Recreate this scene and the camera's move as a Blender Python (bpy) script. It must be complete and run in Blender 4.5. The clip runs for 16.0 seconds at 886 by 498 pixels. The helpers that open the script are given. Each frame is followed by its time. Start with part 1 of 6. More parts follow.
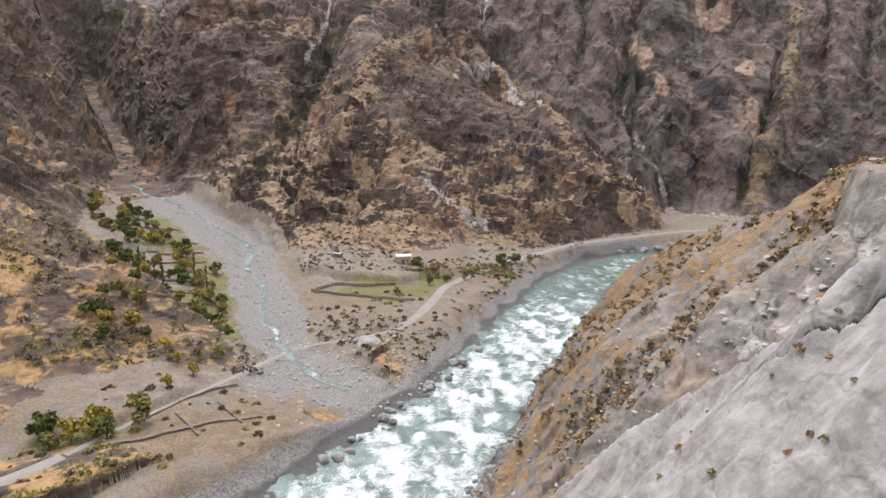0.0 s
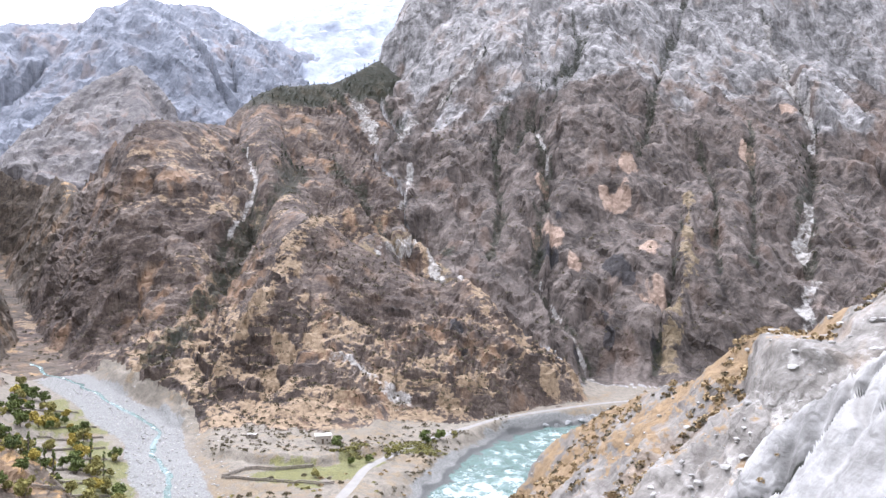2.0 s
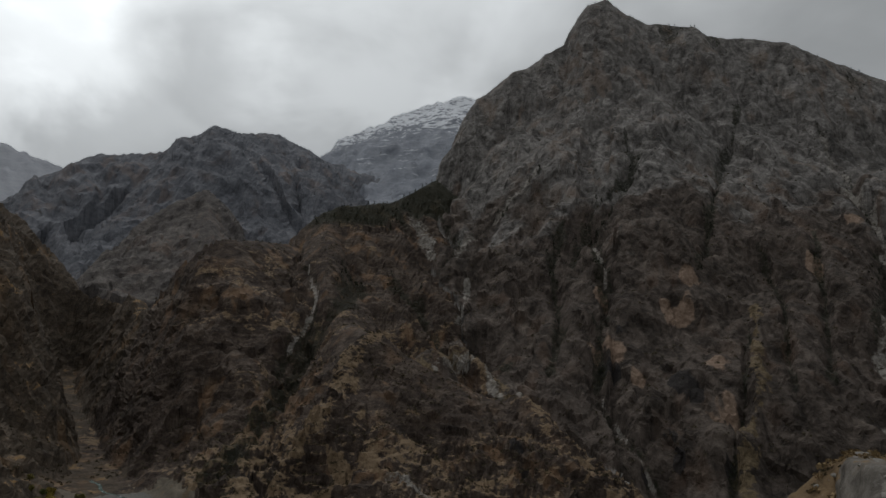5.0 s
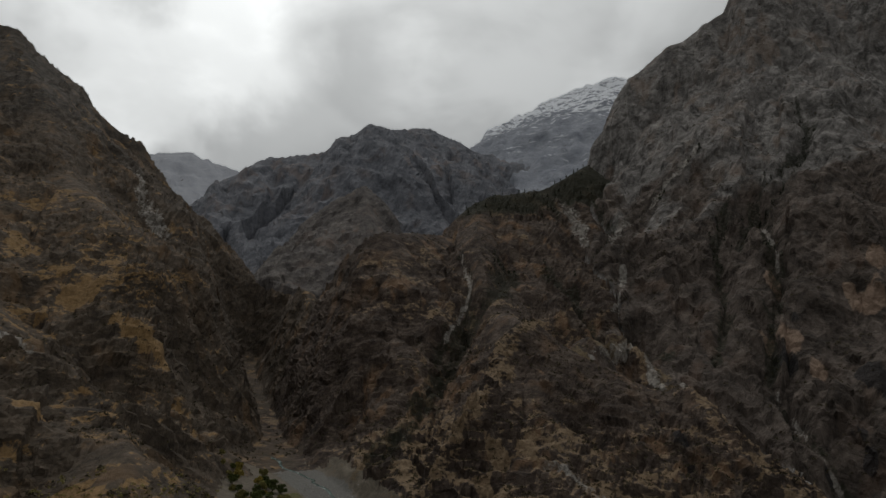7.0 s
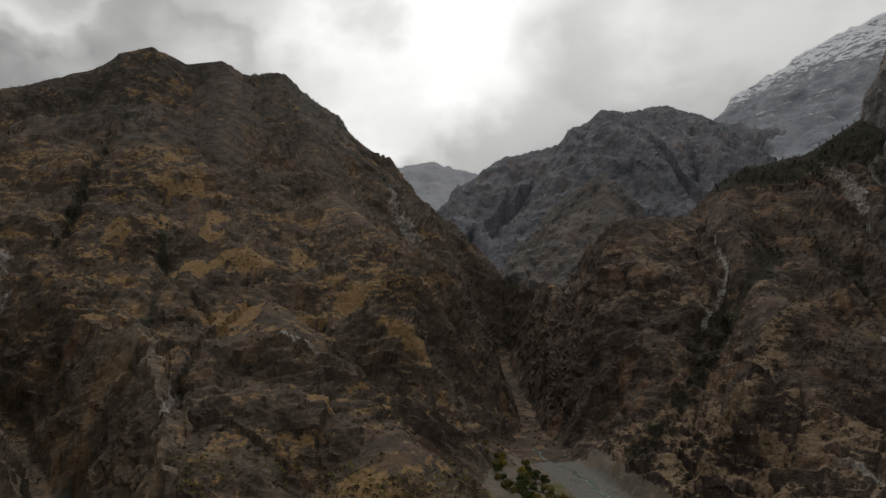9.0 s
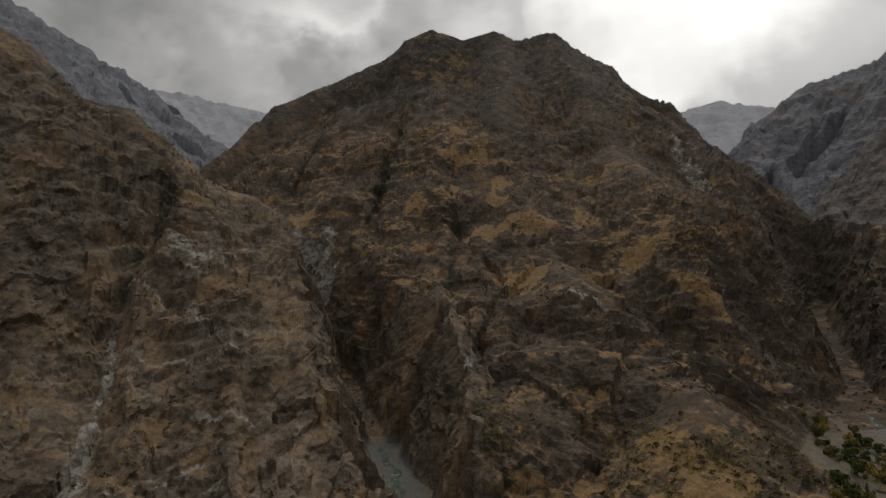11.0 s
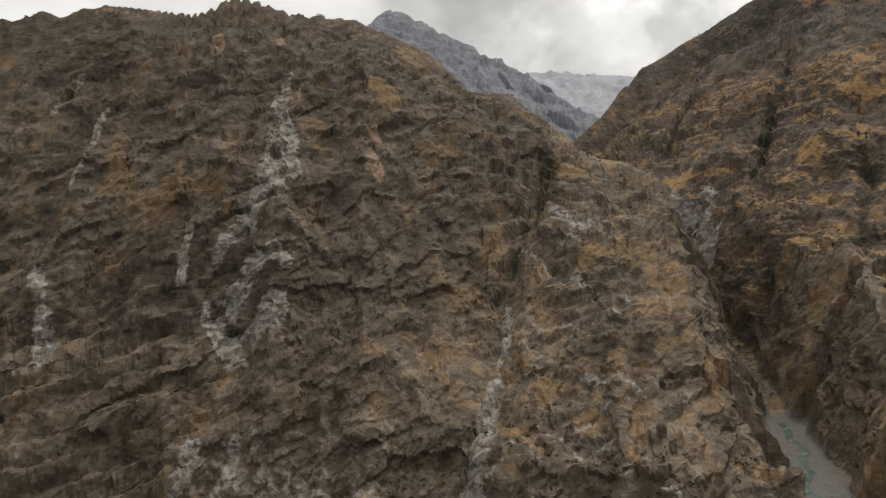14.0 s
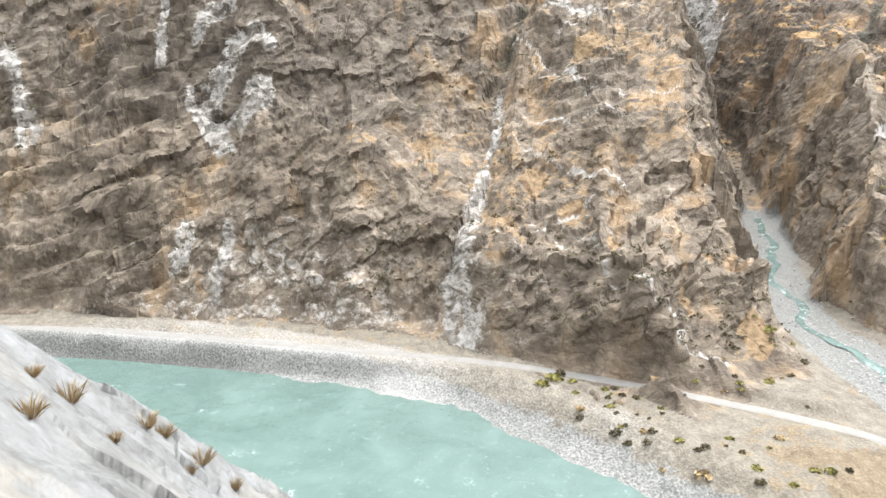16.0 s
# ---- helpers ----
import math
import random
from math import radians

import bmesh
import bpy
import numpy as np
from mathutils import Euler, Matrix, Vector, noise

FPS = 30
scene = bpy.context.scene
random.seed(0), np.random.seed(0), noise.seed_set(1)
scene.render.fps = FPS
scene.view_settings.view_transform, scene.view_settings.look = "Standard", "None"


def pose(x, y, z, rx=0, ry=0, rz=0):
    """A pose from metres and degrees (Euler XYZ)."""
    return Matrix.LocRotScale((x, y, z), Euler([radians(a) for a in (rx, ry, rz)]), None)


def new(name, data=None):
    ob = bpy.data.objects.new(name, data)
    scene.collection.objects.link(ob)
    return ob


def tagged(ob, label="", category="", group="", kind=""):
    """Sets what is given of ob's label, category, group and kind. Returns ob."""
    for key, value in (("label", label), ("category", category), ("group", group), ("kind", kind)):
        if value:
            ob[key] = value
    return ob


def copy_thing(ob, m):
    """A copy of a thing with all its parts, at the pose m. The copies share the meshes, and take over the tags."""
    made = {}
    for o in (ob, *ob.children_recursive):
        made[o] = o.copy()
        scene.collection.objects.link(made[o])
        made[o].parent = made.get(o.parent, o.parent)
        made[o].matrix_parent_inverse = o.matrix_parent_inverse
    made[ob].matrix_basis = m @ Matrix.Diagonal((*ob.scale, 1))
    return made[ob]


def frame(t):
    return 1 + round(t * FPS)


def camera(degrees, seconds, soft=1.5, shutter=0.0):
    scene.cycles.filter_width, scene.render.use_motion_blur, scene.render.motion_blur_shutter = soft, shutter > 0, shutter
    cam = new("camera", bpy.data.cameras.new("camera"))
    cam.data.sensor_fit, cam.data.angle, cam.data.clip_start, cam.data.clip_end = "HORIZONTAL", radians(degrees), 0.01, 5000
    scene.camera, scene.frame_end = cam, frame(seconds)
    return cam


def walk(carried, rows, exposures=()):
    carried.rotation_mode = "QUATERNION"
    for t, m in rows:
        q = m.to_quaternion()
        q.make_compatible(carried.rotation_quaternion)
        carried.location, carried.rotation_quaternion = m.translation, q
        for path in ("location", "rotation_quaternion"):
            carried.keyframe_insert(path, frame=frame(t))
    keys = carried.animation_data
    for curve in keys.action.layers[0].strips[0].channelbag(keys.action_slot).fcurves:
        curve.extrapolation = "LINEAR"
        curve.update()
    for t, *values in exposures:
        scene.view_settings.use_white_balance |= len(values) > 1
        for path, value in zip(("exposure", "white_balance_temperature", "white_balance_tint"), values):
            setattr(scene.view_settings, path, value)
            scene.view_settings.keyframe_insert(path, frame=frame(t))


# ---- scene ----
cam = camera(65.7, 16.0)
EYE = (0.0, 0.0, 90.0)
PATH = [
    (0.0, pose(*EYE, 78.00, -0.00, 0.00)),
    (0.5, pose(*EYE, 83.57, 0.34, -1.87)),
    (1.0, pose(*EYE, 87.51, 0.57, -3.23)),
    (1.5, pose(*EYE, 90.36, 0.39, -4.90)),
    (2.0, pose(*EYE, 92.44, -0.02, -6.43)),
    (2.5, pose(*EYE, 95.20, -0.53, -7.77)),
    (3.0, pose(*EYE, 97.26, -0.87, -8.36)),
    (5.5, pose(*EYE, 102.46, -0.60, 1.44)),
    (6.0, pose(*EYE, 102.58, -1.30, 4.69)),
    (6.5, pose(*EYE, 101.58, -1.53, 7.66)),
    (7.0, pose(*EYE, 100.91, -1.11, 11.04)),
    (7.5, pose(*EYE, 100.22, -0.81, 15.42)),
    (8.0, pose(*EYE, 100.02, -0.13, 20.29)),
    (8.5, pose(*EYE, 100.16, 0.09, 25.76)),
    (11.0, pose(*EYE, 96.70, 0.53, 55.23)),
    (11.5, pose(*EYE, 95.65, 0.88, 60.46)),
    (12.0, pose(*EYE, 96.00, 0.25, 65.51)),
    (12.5, pose(*EYE, 96.82, 1.08, 72.40)),
    (13.0, pose(*EYE, 97.51, 1.56, 78.23)),
    (13.5, pose(*EYE, 96.58, 1.25, 82.99)),
    (14.0, pose(*EYE, 94.31, 1.08, 86.18)),
    (14.5, pose(*EYE, 88.72, 1.11, 87.37)),
    (15.0, pose(*EYE, 84.46, 0.67, 87.12)),
    (15.5, pose(*EYE, 80.41, -0.15, 86.63)),
    (16.0, pose(*EYE, 76.97, -0.28, 85.39)),
]
EXPOSURE = [   # seconds, stops, white balance
    (0.0, 0.5, 6500, 20), (0.5, 0.55, 6350, 20), (1.0, 1.15, 6000, 19), (1.5, 1.42, 5850, 18), (2.0, 1.3, 5800, 18), (2.5, 0.4, 5800, 18), (3.0, -0.45, 5850, 17), (3.2, -0.6, 5900, 15),
    (5.3, -2.05, 6600, 9), (6.0, -2.1, 6700, 9), (8.0, -1.9, 6800, 10), (8.7, -1.8, 6900, 11), (10.8, -1.8, 7000, 12), (12.0, -0.7, 7200, 12), (13.0, -0.95, 7300, 13), (13.6, -1.0, 7100, 13),
    (14.0, -0.65, 7100, 12), (14.3, 0.25, 6700, 11), (14.6, 1.2, 6500, 11), (15.0, 1.6, 6300, 10), (15.5, 1.65, 6200, 10), (16.0, 1.45, 6250, 10),
]
walk(cam, PATH, EXPOSURE)

# ---- sky and sun ----
SUN_AZ, SUN_EL = 32.0, 64.0          # degrees to the left of straight ahead, and up


def bearing(az, r, z=0.0):
    """A place by its bearing (degrees to the left of straight ahead), distance and height."""
    a = radians(az)
    return (-r * math.sin(a), r * math.cos(a), z)


sun_dir = Vector(bearing(SUN_AZ, math.cos(radians(SUN_EL)), math.sin(radians(SUN_EL))))
sun = new("sun", bpy.data.lights.new("sun", "SUN"))
sun.data.energy, sun.data.angle, sun.data.color = 1.3, radians(12), (1.0, 0.96, 0.9)
sun.rotation_euler = (-sun_dir).to_track_quat("-Z", "Y").to_euler()

world = bpy.data.worlds.new("sky")
scene.world = world
world.use_nodes = True


class Nodes:
    """Short writing for node trees."""

    def __init__(self, tree):
        self.tree = tree
        tree.nodes.clear()

    def add(self, kind, ins=None, **props):
        n = self.tree.nodes.new(kind)
        for k, v in props.items():
            setattr(n, k, v)
        for k, v in (ins or {}).items():
            self.put(n.inputs[k], v)
        return n

    def put(self, socket, v):
        if isinstance(v, bpy.types.NodeSocket):
            self.tree.links.new(v, socket)
        elif isinstance(v, bpy.types.Node):
            self.tree.links.new(v.outputs[0], socket)
        else:
            socket.default_value = v

    def math(self, op, a, b=0.0, clamp=False):
        return self.add("ShaderNodeMath", {0: a, 1: b}, operation=op, use_clamp=clamp).outputs[0]

    def mix(self, fac, a, b, blend="MIX"):
        n = self.add("ShaderNodeMix", data_type="RGBA", blend_type=blend)
        self.put(n.inputs[0], fac)
        self.put(n.inputs[6], a)
        self.put(n.inputs[7], b)
        return n.outputs[2]

    def ramp(self, fac, stops, ease="LINEAR"):
        n = self.add("ShaderNodeValToRGB", {0: fac})
        el = n.color_ramp.elements
        while len(el) < len(stops):
            el.new(0.5)
        for e, (p, c) in zip(el, stops):
            e.position = p
            e.color = c if hasattr(c, "__len__") else (c, c, c, 1)
        n.color_ramp.interpolation = ease
        return n.outputs[0]

    def noise(self, vec, scale, detail=4.0, rough=0.55, dist=0.0, out=0):
        return self.add("ShaderNodeTexNoise", {"Vector": vec, "Scale": scale, "Detail": detail, "Roughness": rough,
                                               "Distortion": dist}).outputs[out]

    def remap(self, v, a, b, c=0.0, d=1.0):
        return self.add("ShaderNodeMapRange", {0: v, 1: a, 2: b, 3: c, 4: d}, interpolation_type="SMOOTHSTEP").outputs[0]

    def attr(self, name):
        return self.add("ShaderNodeAttribute", attribute_name=name).outputs[2]


BANKS = [(12, 30, 14, 0.12), (-6, 29, 14, 0.25), (4, 28, 7, -0.16), (55, 34, 8, -0.3), (59, 27, 4, -0.12), (80, 24, 8, -0.3), (75, 19, 6, -0.2), (58, 26, 5, -0.1),
         (31, 27, 10, 0.28), (40, 30, 9, 0.25), (66, 24, 8, 0.35), (44, 24, 9, 0.3)]


def build_sky():
    n = Nodes(world.node_tree)
    co = n.add("ShaderNodeTexCoord").outputs["Generated"]
    clear = n.add("ShaderNodeTexSky", sky_type="NISHITA", sun_disc=False, sun_elevation=radians(SUN_EL),
                  sun_rotation=radians(-SUN_AZ))
    # cloud deck: the view direction projected on a flat layer
    sep = n.add("ShaderNodeSeparateXYZ", {0: co})
    up = n.math("MAXIMUM", n.math("ADD", sep.outputs[2], 0.12), 0.05)
    flat = n.add("ShaderNodeCombineXYZ", {0: n.math("DIVIDE", sep.outputs[0], up), 1: n.math("DIVIDE", sep.outputs[1], up), 2: 3.1})
    big = n.noise(flat, 0.62, 5, 0.5, 0.3)
    small = n.noise(flat, 2.4, 5, 0.55, 0.4)
    cover = n.math("ADD", n.math("MULTIPLY", big, 0.75), n.math("MULTIPLY", small, 0.25))
    tone = n.remap(cover, 0.42, 0.58, 1.10, 0.78)
    dot = n.add("ShaderNodeVectorMath", {0: co, 1: tuple(sun_dir)}, operation="DOT_PRODUCT").outputs["Value"]
    glow = n.math("POWER", n.math("MAXIMUM", dot, 0.0), 6.0)
    lum = n.math("MULTIPLY", tone, n.math("ADD", 1.35, n.math("MULTIPLY", glow, 3.2)))
    # heavy grey banks and thin bright breaks in the deck: bearing, height, width, strength
    ragged = n.add("ShaderNodeVectorMath", {0: n.noise(co, 2.6, 6, 0.5, 0.2, 1), 1: (0.5, 0.5, 0.5)}, operation="SUBTRACT").outputs[0]
    ragged = n.add("ShaderNodeVectorMath", {0: n.add("ShaderNodeVectorMath", {0: ragged, 3: 0.26}, operation="SCALE").outputs[0], 1: co}, operation="ADD").outputs[0]
    for az, el, wide, gain in BANKS:
        at = bearing(az, math.cos(radians(el)), math.sin(radians(el)))
        near = n.add("ShaderNodeVectorMath", {0: ragged, 1: at}, operation="DOT_PRODUCT").outputs["Value"]
        near = n.remap(near, math.cos(radians(1.6 * wide)), math.cos(radians(0.15 * wide)))
        lum = n.math("MULTIPLY", lum, n.math("ADD", 1.0, n.math("MULTIPLY", near, gain)))
    lum = n.math("MULTIPLY", lum, n.math("SUBTRACT", 1.15, n.math("MULTIPLY", n.math("MAXIMUM", sep.outputs[2], 0.0), 0.2)))
    cloud = n.add("ShaderNodeVectorMath", {0: (0.93, 0.97, 1.0), 3: lum}, operation="SCALE").outputs[0]
    sky = n.add("ShaderNodeVectorMath", {0: clear, 3: 0.10}, operation="SCALE").outputs[0]
    both = n.mix(0.93, sky, cloud)
    bg = n.add("ShaderNodeBackground", {"Color": both, "Strength": 1.0})
    n.add("ShaderNodeOutputWorld", {"Surface": bg.outputs[0]})


build_sky()


# ---- numbers: noise, lines ----
def hash2(ix, iy, seed):
    h = (ix.astype(np.int64) * 374761393 + iy.astype(np.int64) * 668265263 + seed * 1442695041) & 0xFFFFFFFF
    h = ((h ^ (h >> 13)) * 1274126177) & 0xFFFFFFFF
    return ((h ^ (h >> 16)) & 0xFFFFFF) / float(0xFFFFFF)


def vnoise(x, y, seed=0):
    """Smooth value noise, 0 to 1."""
    ix, iy = np.floor(x), np.floor(y)
    fx, fy = x - ix, y - iy
    fx, fy = fx * fx * fx * (fx * (fx * 6 - 15) + 10), fy * fy * fy * (fy * (fy * 6 - 15) + 10)
    a, b = hash2(ix, iy, seed), hash2(ix + 1, iy, seed)
    c, d = hash2(ix, iy + 1, seed), hash2(ix + 1, iy + 1, seed)
    return (a + (b - a) * fx) * (1 - fy) + (c + (d - c) * fx) * fy


def fbm(x, y, octaves=4, seed=0, gain=0.5):
    """-1 to 1 about."""
    s, a, t = 0.0, 1.0, 0.0
    for i in range(octaves):
        s = s + a * (vnoise(x, y, seed + i) * 2 - 1)
        t += a
        a *= gain
        x, y = (x * 0.8 - y * 0.6) * 2.03 + 17.3, (x * 0.6 + y * 0.8) * 2.03 + 5.1
    return s / t * 1.5


def ridged(x, y, octaves=4, seed=0, gain=0.5):
    """0 to 1, sharp crests at 1."""
    s, a, t = 0.0, 1.0, 0.0
    for i in range(octaves):
        s = s + a * (1 - np.abs(vnoise(x, y, seed + i) * 2 - 1) * 1.6)
        t += a
        a *= gain
        x, y = (x * 0.8 - y * 0.6) * 2.03 + 11.3, (x * 0.6 + y * 0.8) * 2.03 + 7.7
    return s / t


def facets(x, y, seed=0):
    """Broken rock: every cell is a small tilted plane at its own height, about -1 to 1."""
    ix, iy = np.floor(x), np.floor(y)
    best = np.full(x.shape, 9.0)
    out = np.zeros(x.shape)
    for ox in (-1, 0, 1):
        for oy in (-1, 0, 1):
            cx, cy = ix + ox, iy + oy
            dx = x - (cx + hash2(cx, cy, seed))
            dy = y - (cy + hash2(cx, cy, seed + 1))
            d = dx * dx + dy * dy
            m = d < best
            hh = hash2(cx, cy, seed + 2)
            v = (hh * 2 - 1) * 0.6 + dx * (hash2(cx, cy, seed + 3) * 3 - 1.5) + dy * ((hh * 7.31) % 1.0 * 3 - 1.5)
            best = np.where(m, d, best)
            out = np.where(m, v, out)
    return out


def hash3(ix, iy, iz, seed):
    h = (ix * 374761393 + iy * 668265263 + iz * 2147483647 + seed * 1442695041) & 0xFFFFFFFF
    h = ((h ^ (h >> 13)) * 1274126177) & 0xFFFFFFFF
    return ((h ^ (h >> 16)) & 0xFFFFFF) / float(0xFFFFFF)


def vnoise3(p, seed=0):
    """Smooth value noise in space, 0 to 1; p: three arrays."""
    i = [np.floor(c).astype(np.int64) for c in p]
    f = [c - k for c, k in zip(p, i)]
    f = [c * c * (3 - 2 * c) for c in f]
    out = 0.0
    for ox in (0, 1):
        for oy in (0, 1):
            wxy = (f[0] if ox else 1 - f[0]) * (f[1] if oy else 1 - f[1])
            for oz in (0, 1):
                out = out + wxy * (f[2] if oz else 1 - f[2]) * hash3(i[0] + ox, i[1] + oy, i[2] + oz, seed)
    return out


def ridged3(p, octaves=4, seed=0, gain=0.5):
    """Sharp crests in space, about -0.5 to 0.6."""
    s, a, t = 0.0, 1.0, 0.0
    x, y, z = p
    for i in range(octaves):
        s = s + a * (1 - np.abs(vnoise3((x, y, z), seed + i) * 2 - 1) * 1.6)
        t += a
        a *= gain
        x, y, z = (x * 0.8 - y * 0.6) * 2.03 + 11.3, (x * 0.6 + y * 0.8) * 1.9 + 0.5 * z + 7.7, z * 1.95 - 0.4 * x + 3.1
    return s / t - 0.45


def blocks3(p, seed=0):
    """Broken rock in space: every cell juts out by its own height, with a tilt, about -1 to 1."""
    i = [np.floor(c).astype(np.int64) for c in p]
    best = np.full(p[0].shape, 9.0)
    out = np.zeros(p[0].shape)
    for ox in (-1, 0, 1):
        for oy in (-1, 0, 1):
            for oz in (-1, 0, 1):
                c = (i[0] + ox, i[1] + oy, i[2] + oz)
                h = hash3(*c, seed)
                g, k = (h * 61.7) % 1.0, (h * 917.3) % 1.0
                d = [p[0] - c[0] - h, p[1] - c[1] - g, p[2] - c[2] - k]
                dd = d[0] * d[0] + d[1] * d[1] + d[2] * d[2]
                m = dd < best
                best = np.where(m, dd, best)
                out = np.where(m, (k * 2 - 1) * 0.7 + d[2] * (g * 2 - 1.4) + d[0] * (h * 2 - 1), out)
    return out


def smooth(v, a, b):
    t = np.clip((v - a) / (b - a), 0, 1)
    return t * t * (3 - 2 * t)


def steps(v, size):
    """Level treads with steep risers."""
    k = np.floor(v / size)
    return (k + smooth(v / size - k, 0.72, 1.0)) * size


def near_line(x, y, pts):
    """Distance to a polyline, the length along it there, and the values interpolated there."""
    best = np.full(x.shape, 1e9)
    along = np.zeros(x.shape)
    vals = np.zeros(x.shape)
    run = 0.0
    for (ax, ay, av), (bx, by, bv) in zip(pts[:-1], pts[1:]):
        ex, ey = bx - ax, by - ay
        ll = ex * ex + ey * ey
        t = np.clip(((x - ax) * ex + (y - ay) * ey) / ll, 0, 1)
        d = np.hypot(x - ax - t * ex, y - ay - t * ey)
        m = d < best
        best = np.where(m, d, best)
        along = np.where(m, run + t * math.sqrt(ll), along)
        vals = np.where(m, av + t * (bv - av), vals)
        run += math.sqrt(ll)
    return best, along, vals


def tent(x, y, pts, k1, d1, k2, soft=0.0):
    """The highest of the falls from every stretch of a crest: height, way from the crest, length along it."""
    best = np.full(x.shape, -1e9)
    fall = np.zeros(x.shape)
    along = np.zeros(x.shape)
    run = 0.0
    for (ax, ay, av), (bx, by, bv) in zip(pts[:-1], pts[1:]):
        ex, ey = bx - ax, by - ay
        ll = ex * ex + ey * ey
        t = np.clip(((x - ax) * ex + (y - ay) * ey) / ll, 0, 1)
        d = np.hypot(x - ax - t * ex, y - ay - t * ey)
        d = np.sqrt(d * d + soft * soft) - soft
        z = av + t * (bv - av) - k1 * np.minimum(d, d1) - k2 * np.maximum(d - d1, 0)
        m = z > best
        best = np.where(m, z, best)
        fall = np.where(m, d, fall)
        along = np.where(m, run + t * math.sqrt(ll), along)
        run += math.sqrt(ll)
    return best, fall, along


def by_line(x, y, pts, reach):
    """The places within reach of a line, with the distance, the length along it and the values there."""
    xs, ys = [p[0] for p in pts], [p[1] for p in pts]
    near = np.nonzero((x > min(xs) - reach) & (x < max(xs) + reach) & (y > min(ys) - reach) & (y < max(ys) + reach))
    if not len(near[0]):
        return near, np.zeros(0), np.zeros(0), np.zeros(0)
    return (near, *near_line(x[near], y[near], pts))


def survey(*rows):
    return [bearing(*r) for r in rows]


# ---- the lie of the land ----
# the river: its middle and half its width
RIVER = [(520, 360, 18), (320, 392, 18), (190, 402, 17), (120, 392, 17), (100, 374, 20), (67, 329, 20), (33, 247, 19), (12, 201, 18), (-5, 170, 20),
         (-22, 131, 22), (-46, 103, 23), (-76, 76, 24), (-105, 48, 26), (-133, 24, 28), (-156, 4, 30), (-168, -16, 30), (-190, -66, 30),
         (-203, -112, 30), (-215, -220, 30), (-225, -600, 30)]
# the two side streams: middle and height
STREAM_A = [(-30, 200, 1), (-60, 236, 4), (-76, 285, 7)] + survey((16.6, 375, 13), (20.7, 441, 24), (24.4, 534, 32), (24.6, 640, 42), (26.2, 900, 82),
                                                                (27.2, 1500, 160), (30, 2000, 270), (36, 3000, 700))
STREAM_Y, STREAM_X = [p[1] for p in STREAM_A[:7]], [p[0] for p in STREAM_A[:7]]
# the valley road and the road on the camera's own bank, with their heights
ROAD = [(230, 458, 9), (150, 436, 8.5), (107, 417, 8), (75, 398, 8), (35, 354, 8), (12, 322, 8), (0, 301, 8.2), (-3.4, 284, 8), (-10, 260, 7.5), (-18, 246, 6.5)]
TRACK = [(-18, 246, 6.2), (-34, 241, 4.5), (-48, 236, 4.2), (-56, 226, 4.6), (-61, 214, 5), (-69, 194, 6.5), (-82, 168, 7.4), (-91, 150, 7.4)]
ROAD_WEST = [(-91, 150, 7.4), (-99, 137, 7.4), (-120, 128, 7.4), (-145, 119, 7.4), (-157, 103, 7.6), (-172, 80, 7.8),
        (-192, 45, 7.6), (-202, 20, 7.6), (-211, -11, 7.6), (-224, -55, 7.6), (-233, -88, 7.6), (-240, -119, 7.6), (-248, -200, 7.6), (-256, -420, 8)]
TOP_ROAD = [(104, 165, 77), (92, 146, 78), (80, 126, 79), (70, 108, 80), (63, 92, 81)]
TERRACE_X, TERRACE_Y = (-80, -49, -21, 0, 14), (322, 308, 303, 316, 330)
STREAM_B = survey((40, 165, 1), (48, 215, 6), (52.5, 240, 8), (56, 262, 9), (58, 290, 10), (59.3, 350, 13), (60.3, 430, 18), (63, 520, 50), (66.5, 590, 92), (71, 680, 150), (76, 900, 240))

